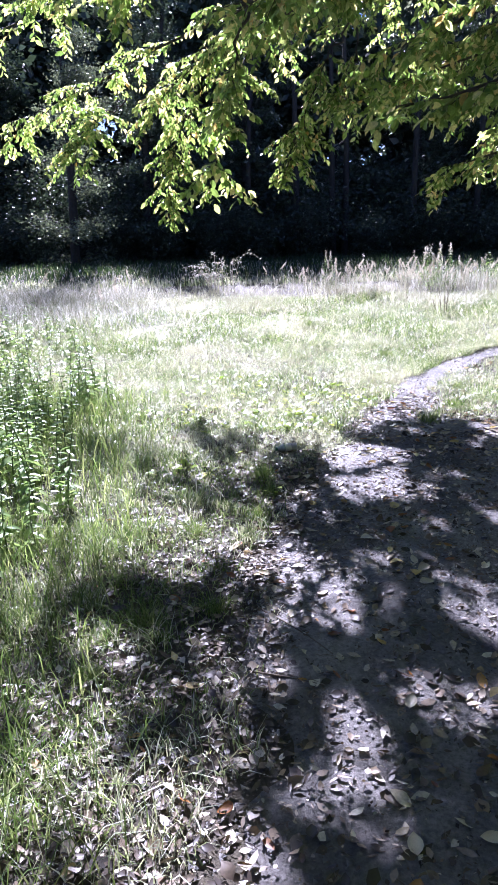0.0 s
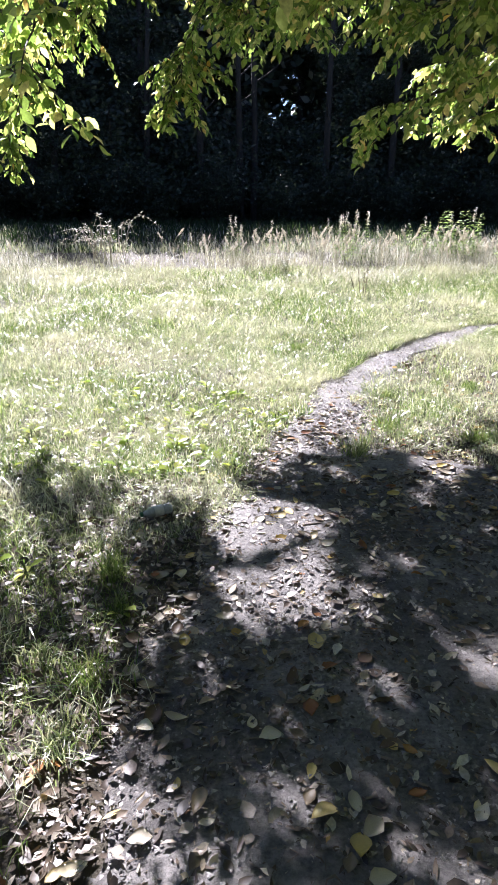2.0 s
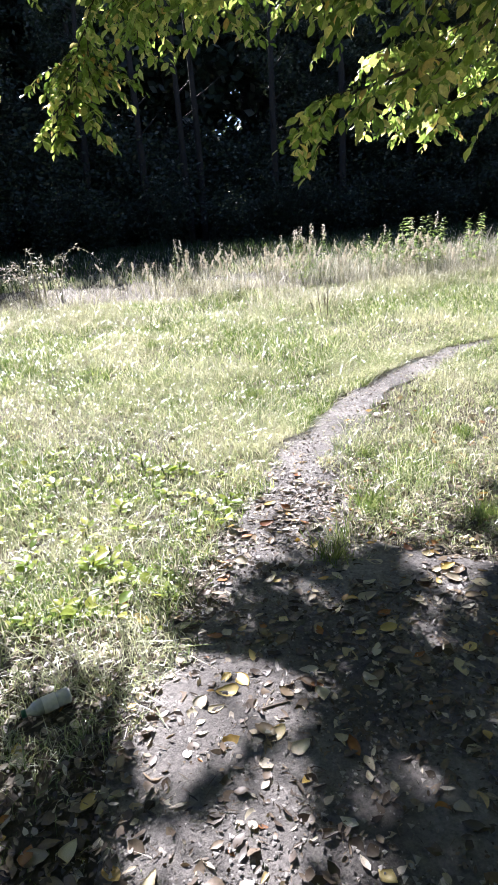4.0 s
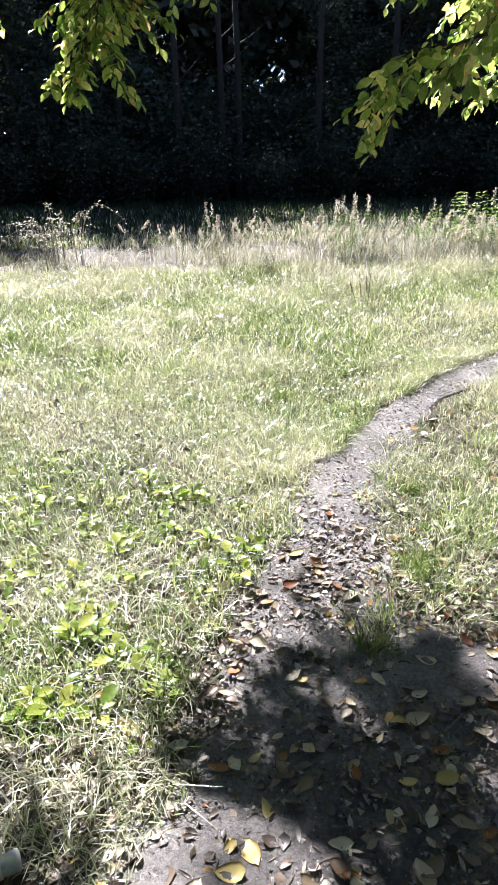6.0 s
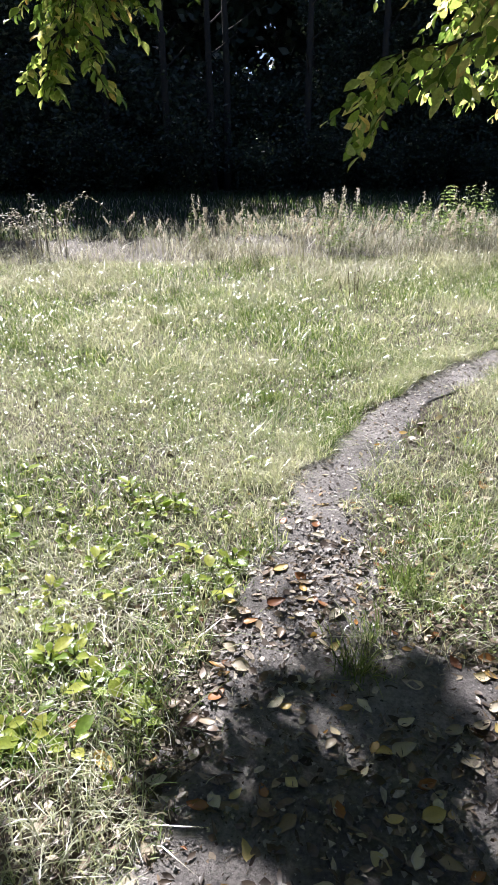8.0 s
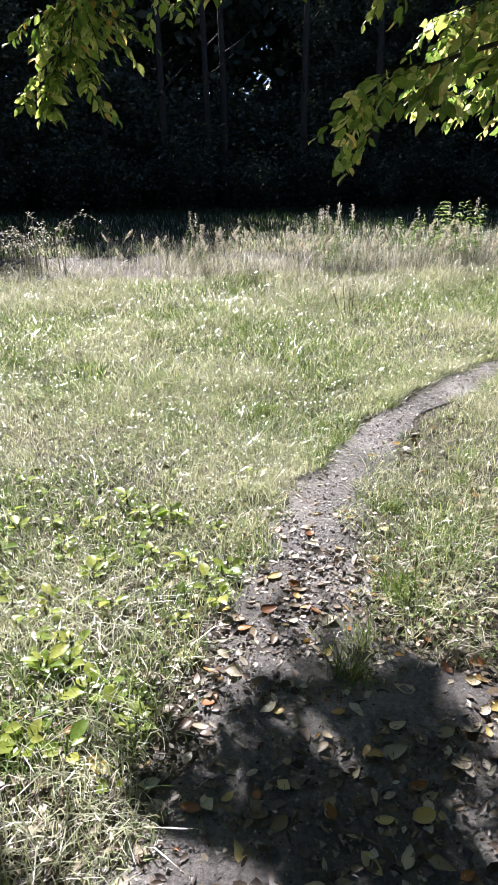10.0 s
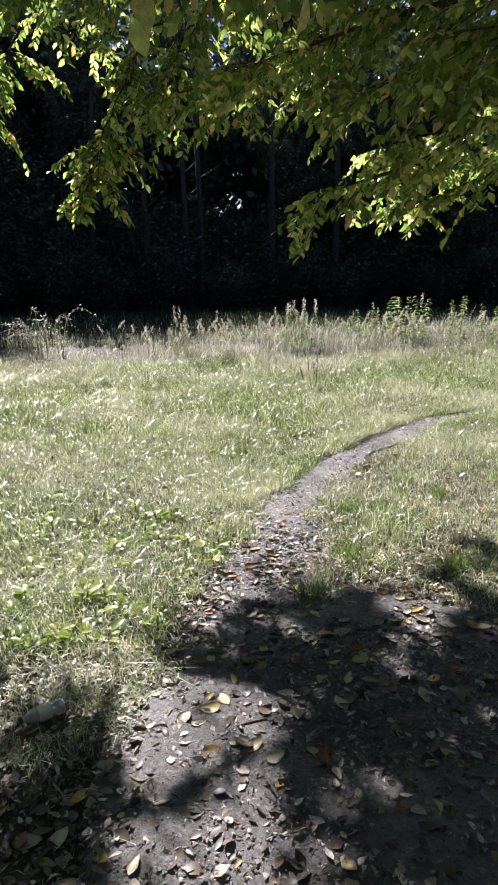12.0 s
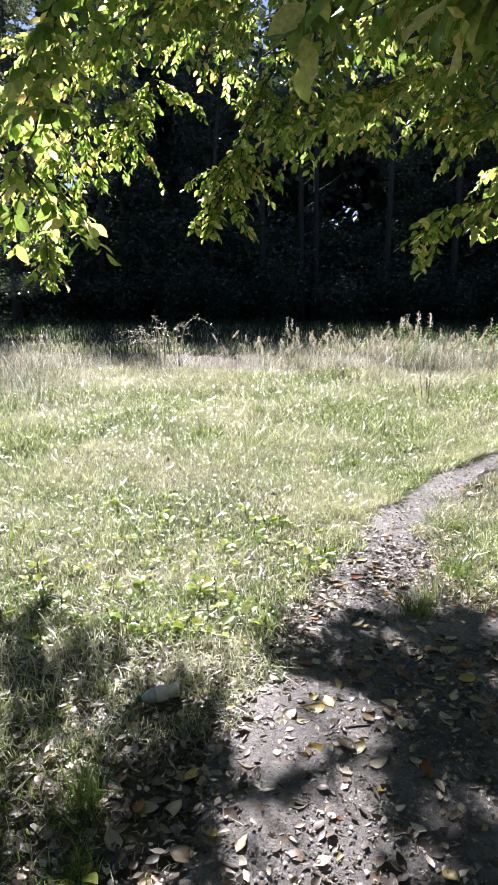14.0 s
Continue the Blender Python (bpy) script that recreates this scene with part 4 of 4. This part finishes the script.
strewn("leaf_litter", 30000, -1.6, 2.9, 0.2, 6.2, 0.010, 0.06, lambda x, y: np.where(path_side(x, y) > 0, 0.75 + 0.25 * (x > 1.0), 0.9 * np.exp(np.minimum(0, path_side(x, y) + 0.5) * 1.6)),
       M_LITTER, "brown and pale dead leaves and scraps on the path")
strewn("fallen_leaves", 1500, -1.5, 2.9, 0.4, 6.8, 0.03, 0.075, lambda x, y: np.where(path_side(x, y) > -0.5, 0.75, 0.3), M_FALLEN_MASS, "yellow, brown and pale fallen leaves on the path", 0.3, True)
strewn("verge_leaves", 1500, 0.9, 3.6, 5.2, 7.4, 0.03, 0.075, lambda x, y: np.where(path_side(x, y) < 0, np.exp(-np.abs(y - 5.6) * 1.2), 0.2), M_FALLEN_MASS, "dry leaves lying in the thin grass beside the path", 0.4)
strewn("far_leaf_litter", 9500, 0.2, 4.6, 5.6, 9.6, 0.012, 0.042, lambda x, y: np.where(path_side(x, y) > -0.1, 0.9, 0.12), M_LITTER, "dead leaves on the sunny path")
strewn("meadow_litter", 5000, -2.6, 3.5, 4.6, 8.5, 0.03, 0.08, lambda x, y: np.where(path_side(x, y) < -0.05, 0.3, 0.0), M_LITTER, "pale dead leaves caught in the grass", 0.7)

# thin dead twigs
tx, ty = scatter(3200, -1.4, 2.8, 0.2, 6.5)
tk = path_side(tx, ty) > -0.7
tx, ty = tx[tk], ty[tk]
ta = rng.uniform(0, 6.28, len(tx))
td = np.stack([np.cos(ta), np.sin(ta), rng.normal(size=len(tx)) * 0.1], 1) * rng.uniform(0.012, 0.05, (len(tx), 1))
tp = np.stack([tx, ty, rise(tx, ty) + 0.012], 1)
tw_ = unit(np.cross(td, [0, 0, 1.0])) * 0.0012
tv = np.stack([tp - tw_, tp + tw_, tp + td + tw_ * 0.6, tp + td - tw_ * 0.6, tp + td * 0.5 + np.array([0, 0, 0.004])], 1)
tq = np.arange(len(tx))[:, None, None] * 5
tagged(link("twig_litter", sheet("twig_litter", tv, [(tq + np.array([[[0, 1, 4], [1, 2, 4], [2, 3, 4], [3, 0, 4]]])).reshape(-1, 3)], M_STICK)), "thin dead twigs and straws strewn on the path", "twigs", kind="stuff")

# loose earth and pebbles
pts = np.stack(scatter(30000, -0.8, 2.6, 0.3, 7.5), 1)
pts = pts[path_side(pts[:, 0], pts[:, 1]) > -0.1]
crumb = np.array([[1, 0, 0], [-0.5, 0.87, 0], [-0.5, -0.87, 0], [0, 0, 0.8]])
cs = 0.0018 + 0.012 * rng.uniform(0, 1, (len(pts), 1, 1)) ** 2.5
cv = np.stack([pts[:, 0], pts[:, 1], rise(pts[:, 0], pts[:, 1]) + 0.004], 1)[:, None] + crumb[None] * cs * rng.uniform(0.6, 1.4, (len(pts), 4, 3))
kc = np.arange(len(pts))[:, None, None] * 4
tagged(link("loose_earth", sheet("loose_earth", cv, [(kc + np.array([[[0, 1, 3], [1, 2, 3], [2, 0, 3]]])).reshape(-1, 3)], M_STONE)), "crumbs of earth and small stones on the path", "loose earth", kind="stuff")


def stick(x, y, length, turn, r, label="short dead stick lying on the path"):
    line = curve_line((-length / 2, 0, 0), (0, length * 0.06, r * 0.5), (length / 2, 0, r * 0.3), 7)
    ob = link("stick", limbs("stick", [(line, np.linspace(r, r * 0.6, 7))], M_STICK, 6))
    ob.matrix_basis = pose(x, y, float(rise(x, y)) + r + 0.004, 0, 0, turn)
    tagged(ob, label, "stick", "sticks on the path")


for x, y, ln, turn, r in ((1.0, 4.68, 0.13, -38, 0.006), (-0.28, 2.3, 0.42, -52, 0.004), (-0.35, 2.0, 0.3, -20, 0.004), (0.66, 4.42, 0.12, 5, 0.006), (1.35, 4.9, 0.16, 30, 0.005), (1.5, 3.9, 0.2, 60, 0.005),
                          (0.2, 3.1, 0.15, -10, 0.004), (1.75, 4.4, 0.22, -25, 0.006), (0.9, 2.4, 0.18, 15, 0.005)):
    stick(x, y, ln, turn, r)

# the drinks bottle thrown down at the verge
def bottle():
    """A ribbed clear bottle on its side: a turned wall with thickness, a cap, a torn label."""
    root = new("plastic_bottle")
    prof = [(0.0, 0.0), (0.0, 0.022), (0.006, 0.029)]
    prof += [(0.012 + 0.0065 * i, 0.0305 - 0.0022 * (i % 2)) for i in range(14)]
    prof += [(0.108, 0.0305), (0.122, 0.028), (0.136, 0.020), (0.146, 0.0135), (0.152, 0.0122), (0.166, 0.0122)]
    inner = [(x + (0.0015 if i == 0 else 0), max(0.0, r - 0.0008)) for i, (x, r) in enumerate(prof)][::-1]
    def turned(name, line, material, label, crush=0.0):
        bm = bmesh.new()
        rings = []
        for x, r in line:
            rings.append([bm.verts.new((x - 0.08, r * math.cos(k * math.pi / 12), r * math.sin(k * math.pi / 12) * (1 - crush * math.exp(-((x - 0.07) / 0.03) ** 2)))) for k in range(24)])
        for p, q in zip(rings, rings[1:]):
            for k in range(24):
                bm.faces.new((p[k], p[(k + 1) % 24], q[(k + 1) % 24], q[k]))
        bmesh.ops.remove_doubles(bm, verts=bm.verts[:], dist=0.00005)
        bmesh.ops.recalc_face_normals(bm, faces=bm.faces[:])
        for f in bm.faces:
            f.smooth = True
        return part(name, bm, material, root, label)
    turned("body", prof + inner, M_PET, "clear ribbed plastic, slightly crushed", 0.18)
    turned("cap", [(0.156, 0.0132), (0.1565, 0.0142), (0.170, 0.0142), (0.172, 0.012), (0.172, 0.0)], M_CAP, "dark green screw cap")
    turned("label_band", [(0.050, 0.0308), (0.050, 0.0313), (0.098, 0.0313), (0.098, 0.0308)], M_BAND, "faded pale paper label", 0.14)
    return tagged(root, "clear plastic bottle with a green cap lying in the verge", "bottle")


bottle().matrix_basis = pose(-0.10, 4.64, 0.036, 25, 2, 197)

gx, gy = scatter(26000, -0.5, 4.6, 2.4, 9.0)
gk = path_side(gx, gy) > 0.0
gp = np.stack([gx[gk], gy[gk], rise(gx[gk], gy[gk]) + 0.006], 1)
gs = 0.003 + 0.010 * rng.uniform(0, 1, (len(gp), 1, 1)) ** 2
kg = np.arange(len(gp))[:, None, None] * 4
gv = gp[:, None] + crumb[None] * gs * rng.uniform(0.5, 1.5, (len(gp), 4, 3))
tagged(link("path_grit", sheet("path_grit", gv, [(kg + np.array([[[0, 1, 3], [1, 2, 3], [2, 0, 3]]])).reshape(-1, 3)], M_GRIT)), "pale grit and flakes of dry earth on the path", "grit", kind="stuff")

# thin blades and scraps that blur the edges of the trodden earth
sward("verge_turf", 24000, -1.5, 0.45, 2.2, 4.8, 0.02, 0.075, 0.003, 0.006, lambda x, y: np.clip(0.9 * patchy(x, y, 2.6, 3), 0.1, 1) * np.clip(-path_side(x, y) * 2.2, 0, 1),
      M_LUSH, "short green turf along the edge of the path", lean=0.7)
sward("creeping_grass", 26000, -0.6, 4.6, 3.6, 9.6, 0.015, 0.055, 0.003, 0.005, lambda x, y: 0.8 * np.exp(-np.abs(path_side(x, y)) * 9) * np.clip(1.6 * patchy(x, y, 3.1, 2), 0.1, 1),
      M_GRASS, "sparse grass creeping into the edges of the path", margin=0.4, lean=0.7)
strewn("verge_litter", 11000, -1.7, 0.5, 1.2, 5.6, 0.012, 0.055, lambda x, y: np.where(path_side(x, y) < 0.1, np.exp(np.minimum(0, path_side(x, y) + 0.45) * 2.2), 0.0), M_LITTER,
       "dry dead leaves matted in the grass of the verge", 0.45)
strewn("edge_litter", 4800, 0.2, 4.4, 4.6, 9.0, 0.012, 0.045, lambda x, y: np.exp(-np.abs(path_side(x, y)) * 4), M_LITTER, "dead leaves gathered along the edges of the path", 0.5)
gx, gy = scatter(26000, -0.5, 4.2, 0.4, 9.0)
gk = path_side(gx, gy) > -0.08
gp = np.stack([gx[gk], gy[gk], rise(gx[gk], gy[gk]) + 0.009], 1)
kg = np.arange(len(gp))[:, None] * 4
tagged(link("leaf_crumbs", sheet("leaf_crumbs", rhombs(gp, 0.005 + 0.014 * rng.uniform(0, 1, len(gp)) ** 2, 0.7), [kg + np.array([[0, 1, 2, 3]])], M_LITTER)), "small crumbs of dead leaf on the path", "leaf litter", kind="stuff")
